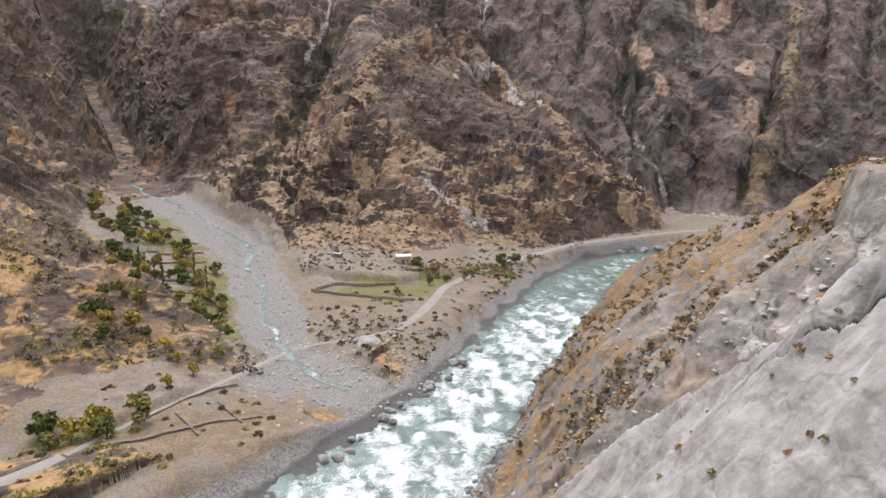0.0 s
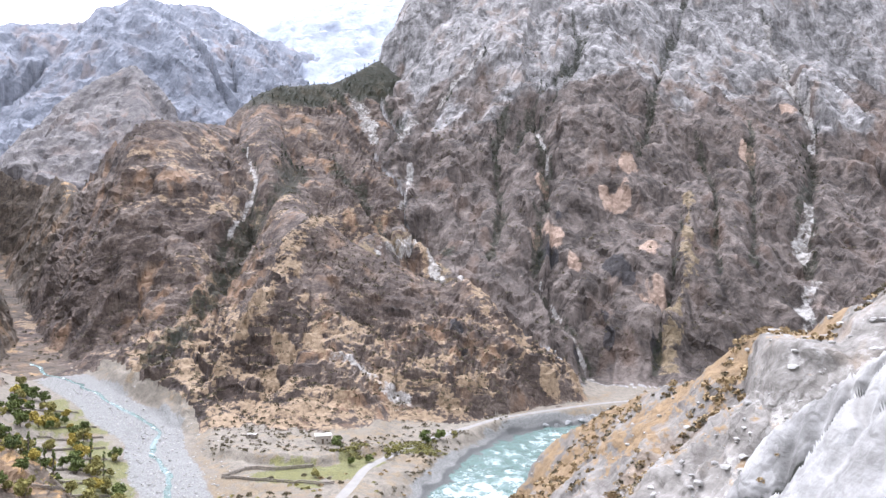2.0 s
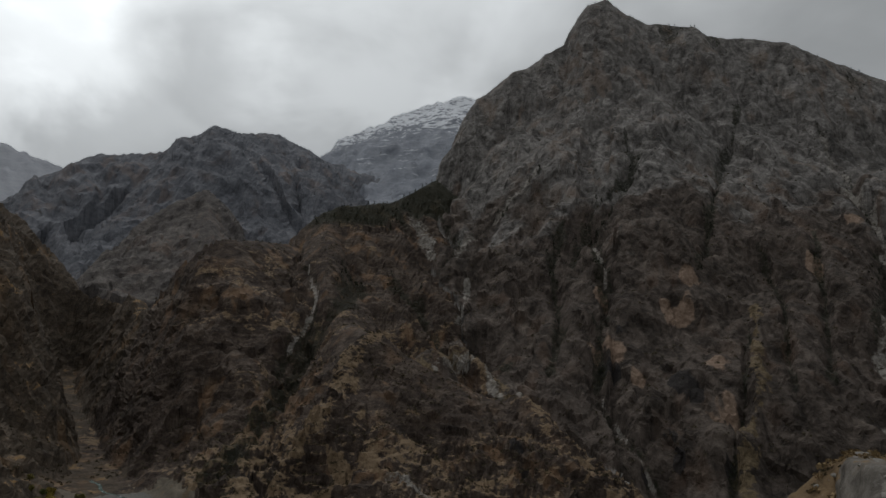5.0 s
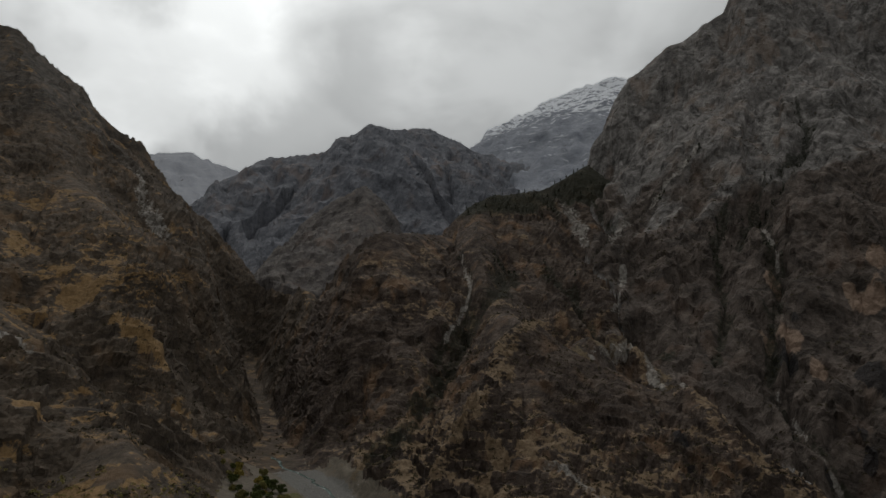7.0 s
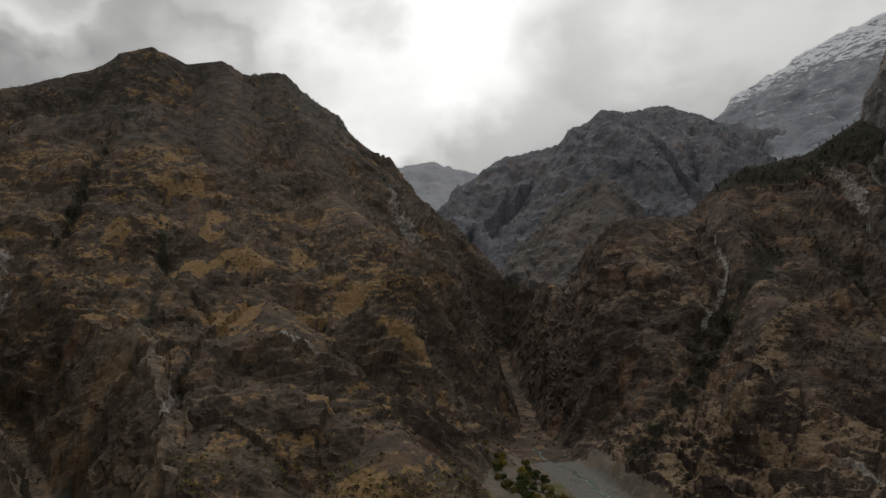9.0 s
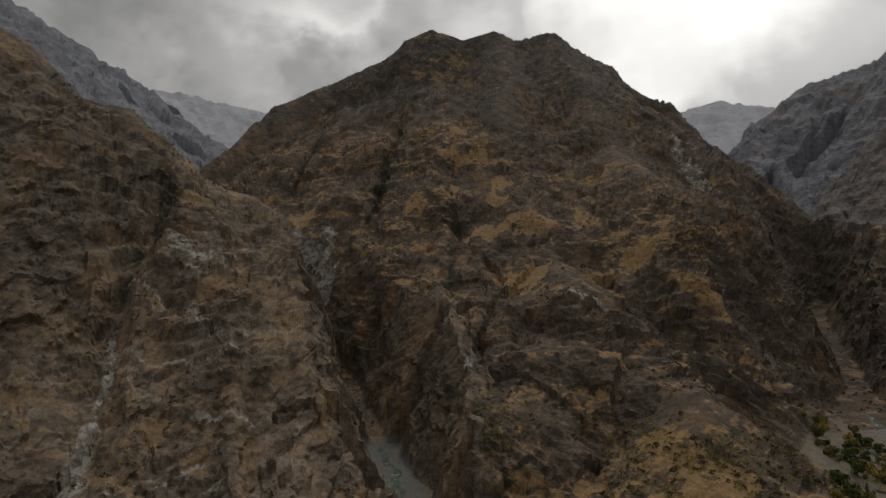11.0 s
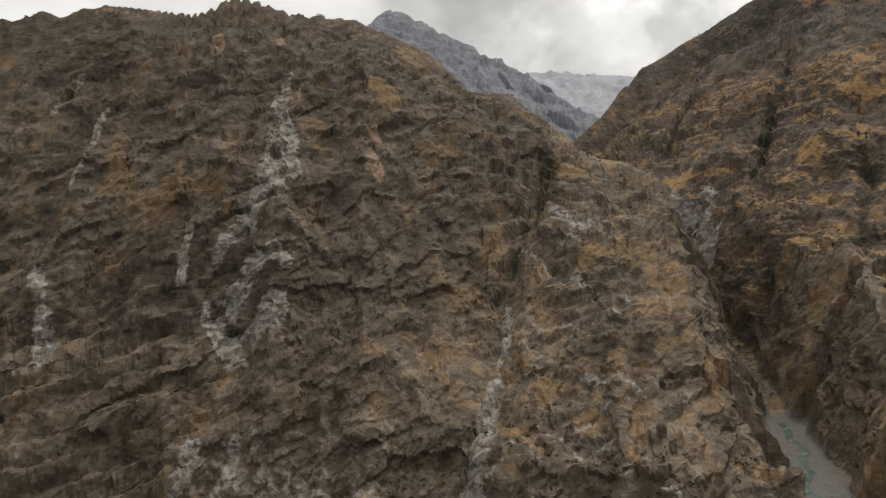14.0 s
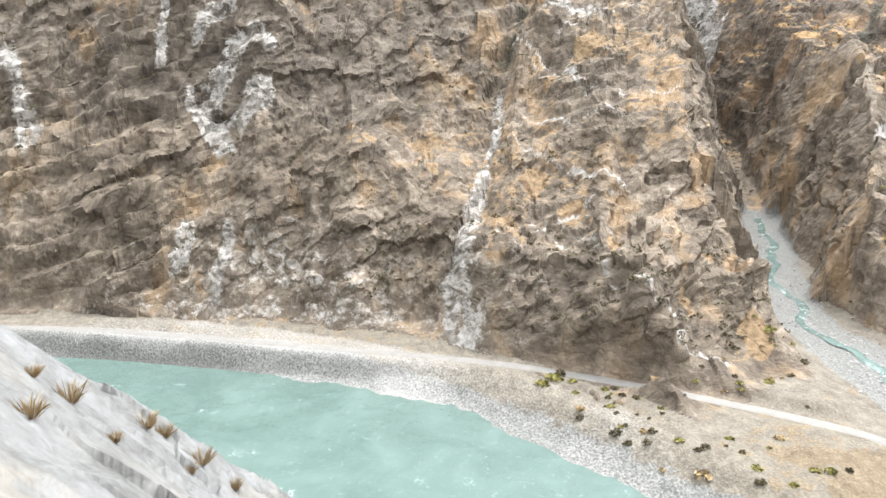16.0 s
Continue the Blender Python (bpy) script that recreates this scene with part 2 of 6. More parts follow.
# crests: bearing, distance, height; then the fall near the crest, how far that goes, the fall below; gully size, roughness
CRESTS = [
    ("spur", survey((1.5, 400, 40), (2.6, 450, 70), (3.7, 540, 134), (6.4, 600, 149), (8.2, 760, 249), (8.1, 858, 318), (7.2, 865, 328), (4.3, 892, 341), (1.3, 960, 377), (-0.8, 1000, 411)), 1.3, 40, 0.76, 1.0),
    ("spur", survey((8.1, 858, 318), (9.8, 840, 266), (11.4, 820, 265), (13.8, 760, 254), (16.0, 726, 243), (19.1, 700, 203), (22.0, 680, 167), (23.4, 668, 142)), 0.95, 60, 0.76, 1.0),
    ("spur", survey((15.7, 720, 247), (13.5, 600, 135), (11.5, 480, 70), (9.5, 400, 28)), 0.75, 80, 0.8, 1.0),
    ("spur", survey((3.7, 540, 134), (-2, 530, 104), (-5.7, 525, 88), (-9.9, 508, 55), (-15, 488, 14)), 0.75, 80, 0.8, 0.8),
    ("spur", survey((19.3, 690, 205), (20.5, 570, 110), (19, 480, 58), (17.6, 430, 30)), 0.75, 80, 0.8, 0.9),
    ("spur", survey((13.5, 600, 135), (14.6, 470, 70), (13.6, 400, 32), (10.5, 372, 20)), 0.7, 80, 0.8, 0.8),
    ("spur", survey((2.6, 450, 70), (4.5, 395, 34), (6, 368, 18)), 0.7, 60, 0.8, 0.8),
    ("cliff", survey((-0.8, 1080, 418), (-2.1, 1082, 428), (-3.6, 1090, 472), (-4.8, 1096, 545), (-5.3, 1100, 590), (-8.1, 1120, 644), (-9.5, 1130, 656), (-11, 1140, 685), (-13, 1165, 720),
                     (-14, 1172, 753), (-14.8, 1182, 796), (-16.2, 1195, 812), (-18.1, 1195, 775), (-19.8, 1205, 761), (-21.1, 1210, 760), (-23.6, 1207, 740), (-24.7, 1208, 718),
                     (-27.8, 1210, 696), (-30.2, 1220, 678), (-33.7, 1240, 628), (-37.6, 1255, 573), (-42, 1260, 513), (-55, 1250, 402), (-80, 1300, 420)), 2.3, 105, 0.98, 1.3),
    ("cliff", survey((-6.6, 1040, 480), (-7.2, 870, 300), (-8.5, 680, 150)), 1.3, 100, 1.0, 1.0),
    ("cliff", survey((-4.6, 1020, 420), (-4.4, 930, 335), (-2.6, 800, 230), (-0.4, 690, 165), (0.4, 620, 118)), 1.0, 100, 0.95, 1.0),
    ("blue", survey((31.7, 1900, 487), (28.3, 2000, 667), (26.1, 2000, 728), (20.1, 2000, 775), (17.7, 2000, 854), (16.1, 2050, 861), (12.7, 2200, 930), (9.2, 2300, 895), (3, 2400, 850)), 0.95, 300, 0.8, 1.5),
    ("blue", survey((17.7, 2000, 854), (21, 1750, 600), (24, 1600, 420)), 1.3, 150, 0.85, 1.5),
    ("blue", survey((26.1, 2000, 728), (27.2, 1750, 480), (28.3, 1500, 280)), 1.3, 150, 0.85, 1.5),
    ("front", survey((14.4, 1450, 411), (16.6, 1450, 473), (18.3, 1450, 508), (20.2, 1450, 478), (21.9, 1450, 443), (23.2, 1450, 385), (25.1, 1420, 320), (26.3, 1300, 205), (27.2, 1150, 125)), 1.15, 90, 0.8, 1.2),
    ("front", survey((18.3, 1450, 508), (17.5, 1250, 330), (16.5, 1100, 220)), 1.1, 80, 0.8, 1.0),
    ("snow", survey((14, 3700, 1150), (9.2, 3500, 1315), (4.9, 3600, 1443), (0.9, 3700, 1698), (-3.2, 3700, 1784), (-8, 3700, 1700), (-20, 3600, 1400)), 0.75, 400, 0.65, 2.0),
    ("hill", survey((50, 4000, 1100), (40, 4000, 1180), (34.9, 3900, 1267), (33.1, 3900, 1305), (31.2, 3900, 1275), (28.7, 3900, 1208), (24, 4000, 1100)), 0.5, 400, 0.5, 1.0),
    ("left", survey((79, 880, 225), (75.6, 890, 284), (73.3, 940, 330), (70.9, 980, 384), (69.5, 1000, 416), (66.1, 1045, 459), (62.7, 1070, 500), (60, 1090, 535), (58.3, 1100, 567), (56.1, 1100, 588),
                    (53.7, 1105, 572), (50.7, 1110, 588), (48.9, 1120, 573), (45.8, 1150, 599), (43.9, 1150, 570), (41.5, 1150, 527), (40, 1150, 505), (37.7, 1150, 466), (36.4, 1150, 460),
                    (35.6, 1150, 436), (34.6, 1140, 388), (32.4, 1120, 315), (31.2, 1100, 268), (28.7, 1050, 150)), 1.7, 80, 0.66, 1.2),
    ("left", survey((50.3, 1100, 582), (50, 800, 300), (52, 640, 185), (54.5, 600, 178), (57, 520, 110)), 0.8, 60, 0.9, 1.0),
    ("left", survey((45.9, 1150, 597), (41, 800, 300), (36.7, 650, 223), (32, 600, 142), (28.5, 560, 84), (26, 520, 45)), 0.75, 80, 0.75, 1.0),
    ("left", survey((50, 800, 300), (46, 560, 150), (45.5, 450, 122), (34, 390, 84), (25, 300, 44), (19, 245, 14)), 0.55, 60, 0.75, 0.8),
    ("left", survey((34, 390, 84), (35, 300, 52), (36, 225, 18)), 0.5, 60, 0.6, 0.8),
    ("left", survey((45.5, 450, 122), (49, 350, 66), (50, 280, 22)), 0.6, 60, 0.9, 0.8),
    ("dark", survey((140, 520, 270), (119, 480, 280), (106, 470, 282), (103, 470, 297), (98.8, 470, 290), (93.3, 480, 291), (88, 480, 271)), 1.3, 158, 0.72, 0.8),
    ("dark", survey((88, 480, 271), (83.8, 480, 239), (80.9, 470, 233), (78.6, 470, 219), (76.2, 470, 191)), 1.3, 122, 0.55, 0.8),
    ("dark", survey((76.2, 476, 195), (75.4, 480, 192), (72.3, 482, 185), (70, 475, 173), (68.9, 466, 150), (67.6, 455, 112), (65.2, 440, 120), (63.4, 425, 100), (61.8, 395, 53), (61.3, 330, 39),
                    (60.7, 292, 25), (61, 265, 11)), 0.75, 60, 0.6, 0.7),
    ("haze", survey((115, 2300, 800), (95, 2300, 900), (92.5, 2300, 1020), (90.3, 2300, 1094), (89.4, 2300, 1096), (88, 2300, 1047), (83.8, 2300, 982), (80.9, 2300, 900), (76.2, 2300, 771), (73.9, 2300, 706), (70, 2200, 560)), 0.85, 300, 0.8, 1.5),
    ("hill", survey((90, 4000, 1450), (79, 3800, 1361), (70.3, 3800, 1295), (60, 3900, 1250)), 0.5, 400, 0.5, 1.0),
    ("bank", survey((-14.6, 222, 33), (-16.3, 215, 43), (-22.5, 195, 59), (-28.5, 165, 70), (-30.1, 155, 78), (-32.7, 150, 80), (-38, 130, 86), (-42, 120, 95), (-60, 125, 120), (-90, 140, 150), (-140, 200, 190), (180, 330, 200)), 0.98, 45, 1.3, 0.5),
    ("rib", survey((-60, 36, 96), (-45, 38, 90), (-40, 40, 87), (-33, 42, 82.5), (-29, 44, 77.4), (-23, 48, 71.5), (-17, 52, 65.5), (-11, 58, 56), (-7, 66, 46)), 1.5, 30, 1.2, 0.9),
    ("knob", [(60, -190, 160), (12, -60, 105), (2, -12, 88.8), (0, -1, 88.3)] + survey((135, 8, 88), (124, 16, 86.6), (122, 24, 84), (128, 60, 52)), 1.1, 20, 1.0, 0.2),
]
LEDGE = {"left": 0.95, "spur": 0.85, "dark": 0.85, "cliff": 0.2, "bank": 0.3}
# how the beds of rock dip: rise of a bed by metres along x and y, negated
DIP = {"dark": (0.05, -0.42), "left": (0.16, 0.22), "spur": (0.04, 0.02), "cliff": (0.3, 0.0)}
# the stair of bluffs and benches of the grassy mountain: height of the plain slope, height it is given
BENCH_AT, BENCH_TO = (0, 40, 62, 90, 112, 135, 165, 230, 300, 900), (0, 34, 62, 72, 108, 124, 162, 226, 300, 900)
PATCH = {"left": 0.6, "dark": 0.6, "spur": 0.6}
FLUTE = {"front": 10.0, "bank": 1.2, "cliff": 18.0, "dark": 1.5, "left": 2.0, "blue": 60.0, "haze": 34.0, "spur": 1.5}
# smooth grassy places: middle and radius
GRASS_LEFT = [(-485, 379, 23), (-473, 401, 18), (-514, 420, 12), (-450, 418, 18), (-434, 460, 16), (-383, 334, 11), (-386, 358, 11), (-350, 431, 13), (-295, 410, 9), (-277, 418, 8),
    (-612, 438, 16), (-547, 347, 14), (-617, 266, 17), (-418, 112, 9), (-347, 113, 9), (-332, 95, 6), (-284, 117, 8), (-282, 104, 5), (-189, 235, 10), (-169, 227, 7), (-146, 230, 11),
    (-153, 214, 10), (-162, 203, 7), (-207, 353, 10), (-210, 321, 7), (-268, 58, 6), (-335, 72, 5), (-322, 76, 5), (-417, -6, 9), (-265, 18, 6)]
GRASS_WALL = [(-301, 16, 5), (-284, -8, 5), (-261, -8, 5), (-258, -2, 5), (-206, 75, 4), (-244, 68, 4), (-542, 443, 15), (-600, 467, 14), (-649, 477, 14), (-405, 348, 16), (-400, 366, 14),
    (-353, 432, 13), (-305, 412, 9), (-280, 411, 8), (-179, 234, 9), (-210, 317, 7), (-244, 275, 8), (-204, 353, 5), (-269, 58, 5), (-270, -66, 5), (-237, 45, 5), (-206, 72, 4),
    (-188, 111, 5), (-258, -76, 5), (-247, -31, 4), (-246, -18, 5), (-261, -10, 4), (-199, 94, 4), (-272, -47, 4), (-292, -134, 4)]
GRASS_LOW = [(-216, 105, 4), (-29, 429, 10), (-48, 420, 9), (-12, 429, 7), (-54, 399, 7), (47, 400, 7), (89, 424, 7), (-208, 556, 10), (119, 442, 6)]
MEADOWS = GRASS_LEFT + GRASS_WALL + GRASS_LOW
# hollows and caves in the rock walls: middle, radius, depth
HOLLOWS = [(97, 700, 15, 26), (56, 668, 10, 14), (175, 540, 9, 14), (196, 548, 7, 12), (225, 560, 8, 12), (150, 575, 8, 12)]
# gullies (below zero) and ribs that score the rock faces: line in plan, half width, height
FOLDS = [
    ([(-125, 732, 0), (-108, 684, 0), (-103, 640, 0), (-115, 587, 0), (-116, 560, 0)], 6, -7),
    ([(-72, 731, 0), (-77, 635, 0), (-96, 610, 0), (-103, 575, 0), (-111, 498, 0), (-120, 431, 0)], 18, -14),
    ([(-42, 525, 0), (-55, 498, 0), (-60, 454, 0), (-70, 416, 0)], 13, 12),
    ([(-38, 530, 0), (0, 591, 0), (42, 633, 0), (68, 586, 0), (86, 489, 0), (111, 473, 0), (132, 462, 0), (153, 454, 0)], 15, 13),
    ([(-31, 742, 0), (-6, 707, 0), (11, 656, 0), (38, 653, 0), (72, 621, 0)], 14, -14),
    ([(158, 871, 0), (102, 837, 0), (53, 840, 0), (18, 778, 0)], 9, -11),
    ([(12, 960, 0), (27, 905, 0), (47, 846, 0)], 8, -9),
    ([(-115, 532, 0), (-121, 453, 0), (-136, 421, 0)], 6, 6),
    ([(-61, 440, 0), (-79, 401, 0), (-88, 378, 0)], 6, 6),
    ([(279, 899, 0), (281, 867, 0), (224, 779, 0), (193, 766, 0), (189, 701, 0), (178, 670, 0), (159, 622, 0), (146, 588, 0), (148, 558, 0), (158, 543, 0), (168, 524, 0), (166, 468, 0)], 10, -12),
    ([(290, 610, 0), (257, 548, 0), (231, 519, 0), (214, 493, 0)], 4, -8),
    ([(313, 633, 0), (262, 538, 0), (237, 512, 0), (223, 492, 0)], 9, 9),
    ([(591, 958, 0), (590, 916, 0), (554, 827, 0), (545, 781, 0), (504, 723, 0), (417, 610, 0), (404, 590, 0), (389, 564, 0)], 13, -15),
    ([(362, 716, 0), (361, 678, 0), (290, 539, 0)], 5, -8),
    ([(442, 747, 0), (397, 664, 0), (325, 546, 0)], 6, -9),
    ([(161, 772, 0), (139, 728, 0), (129, 644, 0), (109, 595, 0)], 8, -9),
    ([(290, 871, 0), (240, 833, 0), (185, 773, 0), (159, 730, 0)], 10, -12),
    ([(495, 1006, 0), (415, 898, 0), (324, 749, 0), (279, 675, 0)], 8, -9),
    ([(-422, 96, 0), (-403, 86, 0), (-360, 66, 0), (-344, 57, 0)], 9, -14),
    ([(-378, 306, 0), (-335, 262, 0), (-287, 214, 0)], 5, -7),
    ([(-767, 471, 0), (-656, 379, 0), (-562, 306, 0)], 8, -9),
    ([(-863, 416, 0), (-770, 340, 0), (-700, 282, 0)], 8, -9),
    ([(-536, 382, 0), (-506, 372, 0), (-437, 307, 0)], 8, -8),
]
CRACK = [(17.5, 39, 0), (19.5, 36, 0), (20.2, 34.6, 0), (21.8, 32.6, 0), (23.5, 32, 0), (26, 30, 0)]
DARK = [c[0] for c in CRESTS].index("dark")
NAMES = ["valley"] + sorted({c[0] for c in CRESTS})
ROUGH = {"knob": 0.35, "rib": 0.75, "bank": 1.9, "dark": 6, "left": 6, "spur": 6, "cliff": 9, "blue": 14, "front": 9, "snow": 22, "hill": 14, "haze": 16}


def land(x, y):
    """Height of the land, which mass it belongs to, and masks."""
    r = np.hypot(x, y)
    wx = x + 0.012 * np.minimum(r, 900) * fbm(x / 160, y / 160, 3, 11)
    wy = y + 0.012 * np.minimum(r, 900) * fbm(x / 160, y / 160, 3, 12)
    # valley floor
    dr, sr, wr = near_line(x, y, RIVER)
    out = dr - wr + 2.5 * fbm(x / 14, y / 14, 3, 21)
    bank = np.where(out < 0, np.maximum(-2.5, out * 0.25), 7.0 * smooth(out, 0, 16) + 0.05 * np.maximum(out - 10, 0))
    da, sa, za = near_line(x, y, STREAM_A)
    db, sb, zb = near_line(x, y, STREAM_B)
    floor = np.minimum(np.minimum(za + 0.22 * np.maximum(da - 14, 0), zb + 0.25 * np.maximum(db - 10, 0)), bank + 0.25 * np.maximum(out - 180, 0))
    floor = np.where(out < 12, np.minimum(floor, bank), floor)
    edge = y - np.interp(x, TERRACE_X, TERRACE_Y) + 1.5 * fbm(x / 7, y / 7, 2, 22)
    floor = floor + 3.4 * smooth(edge, 0, 3.0) * smooth(x, -84, -72) * (1 - smooth(x, 4, 16)) * smooth(da, 16, 26)
    floor = floor + np.where(za > 22, 0.15, 0.5) * fbm(x / 9, y / 9, 3, 5) * smooth(out, -2, 8)
    h = floor
    who = np.zeros(x.shape, int)
    best = np.full(x.shape, -60.0)
    fall = np.zeros(x.shape)
    along = np.zeros(x.shape)
    gsize = np.zeros(x.shape)
    base, last = 0.0, None
    for i, (name, pts, k1, d1, k2, g) in enumerate(CRESTS):
        # crests that run on into one another share their pattern
        base = base if last == pts[0] else 977.0 * i
        seed = 400 + 7 * (DARK if name == "dark" else i)
        near = name in ("knob", "bank", "rib")
        px, py = (x, y) if near else (wx, wy)
        xs, ys = [p[0] for p in pts], [p[1] for p in pts]
        gap = np.sqrt(np.maximum(np.maximum(min(xs) - px, px - max(xs)), 0) ** 2 + np.maximum(np.maximum(min(ys) - py, py - max(ys)), 0) ** 2)
        can = np.nonzero(max(p[2] for p in pts) - min(k1, k2) * gap > np.maximum(best, -60))
        if not len(can[0]):
            last = None
            continue
        t, d, s = tent(px[can], py[can], pts, k1, d1, k2, 0.0 if near else (1.6 if ROUGH[name] < 9.5 and name != "front" else 0.5) * ROUGH[name])
        if not near:
            t = t + min(2.0 * ROUGH[name], 20) * fbm(px[can] / 62, py[can] / 62, 3, seed) * smooth(d, 5, 70)
        m = t > best[can]
        can = tuple(c[m] for c in can)
        best[can], fall[can], along[can] = t[m], d[m], s[m] + base
        gsize[can], who[can] = g, NAMES.index(name)
        last, base = pts[-1], base + sum(math.hypot(b[0] - a[0], b[1] - a[1]) for a, b in zip(pts[:-1], pts[1:]))
    rough = np.array([0.5] + [ROUGH[nm] for nm in NAMES[1:]])[who]
    # the streaked wall bends round the valley: its length is counted round the bend
    along = np.where(who == NAMES.index("dark"), 22000 + 470 * np.arctan2(-x, y), along)
    # gullies that run down the fall line, and broken rock
    lam = 9 * rough
    grow = smooth(fall, 0, lam * 2.0)
    near = rough < 2
    gl = ridged(along / lam, fall / (lam * 4), 3, 31, 0.45) - 0.4
    # grassy patches lie smooth, rock walls are fluted
    patch = 0.85 * smooth(fbm(along / 24, best / 8, 3, 101) + 0.5 * fbm(x / 90, y / 90, 2, 104), 0.22, 0.55) * np.array([PATCH.get(nm, 0.0) for nm in NAMES])[who]
    is_dark = who == NAMES.index("dark")
    patch = patch * np.where(is_dark, 1 - smooth(best, 66, 90) * smooth(fall, 12, 30) * (1 - smooth(y - 32 + (334 + x) * 0.614, -3, 7)), 1.0)
    n2 = fbm(x / 11, y / 11, 3, 102)
    for mx, my, mr in MEADOWS:
        patch = np.maximum(patch, 1 - smooth(np.hypot(x - mx, y - my) + min(12, 0.7 * mr) * n2, mr * 0.5, mr * 1.2))
    calm = np.where(rough > 12, 0.6, np.where(rough > 8, 0.75, 1.0)) * (1 - 0.55 * patch)
    flute = (ridged(along / np.where(rough > 12, 60, 20), fall / np.where(rough > 12, 420, 170), 3, 53) - 0.4) * np.array([FLUTE.get(nm, 0.0) for nm in NAMES])[who] * grow * (1 - 0.8 * patch)
    ribs = (who == NAMES.index("rib")) * 0.85 * (np.abs(np.sin(along * 2.6 + 1.2 * fbm(x / 3, y / 3, 2, 57) + 0.5 * fall)) - 0.5) * smooth(fall, 0.2, 0.8) * (1 - smooth(fall, 3.2, 5.5))
    relief = rough * gsize * np.where(near, 2.4, 2.3) * gl * grow + flute + ribs
    for pts, w, dz in FOLDS:
        at, d, s, _ = by_line(x, y, pts, 2.4 * w)
        if len(d):
            total = sum(math.hypot(b[0] - a[0], b[1] - a[1]) for a, b in zip(pts[:-1], pts[1:]))
            d = d + 0.35 * w * fbm(x[at] / (1.3 * w), y[at] / (1.3 * w), 3, 68)
            relief[at] += 1.25 * dz * np.exp(-(d / (0.8 * w)) ** 2) * smooth(s, -0.1 * total, 0.25 * total) * (1 - 0.6 * smooth(s, 0.85 * total, total))
    for hx, hy, hr, hd in HOLLOWS:
        relief = relief - hd * (1 - smooth(np.hypot((x - hx) / hr, (y - hy) / (hr * 0.7)) + 0.25 * n2, 0.45, 1.0))
    relief = relief + rough * np.where(near, 2.0, 1.7) * (0.4 + 0.6 * calm) * (ridged(x / (lam * 0.9), y / (lam * 0.9), 4, 41, 0.5) - 0.4) * (0.15 + 0.85 * grow)
    # outcrops: broken blocks that step forward from the slope
    bx, by = x + 0.15 * lam * fbm(x / (lam * 0.5), y / (lam * 0.5), 2, 47), y + 0.15 * lam * gl
    relief = relief + rough * np.where(near, 0.5, 0.35) * calm * facets(bx / (lam * 0.42), by / (lam * 0.42), 71) * (0.3 + 0.7 * grow)
    relief = relief + 0.9 * rough * (rough > 12) * (ridged(along / (2.6 * rough), fall / (9 * rough), 4, 91, 0.6) - 0.45) * (0.4 + 0.6 * (1 - grow))
    is_left = who == NAMES.index("left")
    bench = best + 14 * fbm(x / 70, y / 70, 2, 64)
    best = best + is_left * (np.interp(bench, BENCH_AT, BENCH_TO) - bench)
    relief = relief * np.where(near, 1.0, 0.08 + 0.92 * smooth(da, 6, 24))
    uncut = best
    # streams, river and road have cut their way
    wob = 9 * fbm(x / 35, y / 35, 4, 61) + 8 * fbm(x / 90, y / 90, 2, 62)
    up = smooth(za, 26, 40)
    wid = (13 + 0.45 * za) * (1 - up) + 8 * up
    shelf = 42 * smooth(za, 4, 11) * (1 - smooth(za, 19, 27)) * smooth(np.interp(y, STREAM_Y, STREAM_X) - x, -2, 6)
    cut_a = za + 1 + 0.22 * steps(np.clip(da + wob - wid, 0, shelf), 8.0) + (0.9 + 1.5 * up) * np.maximum(da + wob * (1 - 0.5 * up) - wid - shelf, 0)
    cut_a = cut_a + 900 * smooth(za, 110, 170)
    cut_b = zb + 0.5 + 2.6 * np.maximum(db + 0.5 * wob - np.where(zb < 10, 18, np.where(zb < 20, 12, 7)), 0) + 900 * smooth(zb, 110, 190)
    cut_r = np.where(out < 22, bank - 3, 7 + 1.6 * np.maximum(out + 0.5 * wob - 25, 0))
    cut_n = np.where(out < 0, -3.0, 0.3 + 2.4 * out)
    best = np.minimum(best, np.where(near, cut_n, np.minimum(np.minimum(cut_a, cut_b), cut_r)))
    patch = patch * (1 - smooth(uncut - best, 3, 15))
    best = best + relief * (smooth(best - floor, -1, 3 * rough) * 0.85 + 0.15)
    # beds of rock that stand out as ledges
    lay = np.maximum(smooth(fbm(x / 130, y / 130, 2, 77), -0.5, 0.3), (who == NAMES.index("spur")) * (1 - smooth(best, 60, 90))) * np.array([LEDGE.get(nm, 0.0) for nm in NAMES])[who]
    dip_x, dip_y = (np.array([DIP.get(nm, (0.05, -0.05))[k] for nm in NAMES])[who] for k in (0, 1))
    tilt = best + dip_x * x + dip_y * y + 7 * fbm(x / 45, y / 45, 4, 78)
    p = np.where(who == NAMES.index("spur"), 5.2, 9.0) * (1 + 0.4 * fbm(x / 200, y / 200, 2, 79))
    fr = tilt / p - np.floor(tilt / p)
    best = best + lay * (0.45 + 0.55 * smooth(fbm(x / 26, y / 26, 3, 181), -0.5, 0.3)) * p * (smooth(fr, 0.3, 0.7) - fr) * smooth(best - floor, 2, 12)
    t2 = best + 1.15 * (dip_x * x + dip_y * y) + 4 * fbm(x / 30, y / 30, 3, 178)
    p2 = 3.6 + 1.2 * fbm(x / 120, y / 120, 2, 179)
    fr = t2 / p2 - np.floor(t2 / p2)
    best = best + lay * (rough < 8) * smooth(fbm(x / 50, y / 50, 3, 180), -0.4, 0.3) * p2 * (smooth(fr, 0.35, 0.65) - fr) * smooth(best - floor, 2, 12)
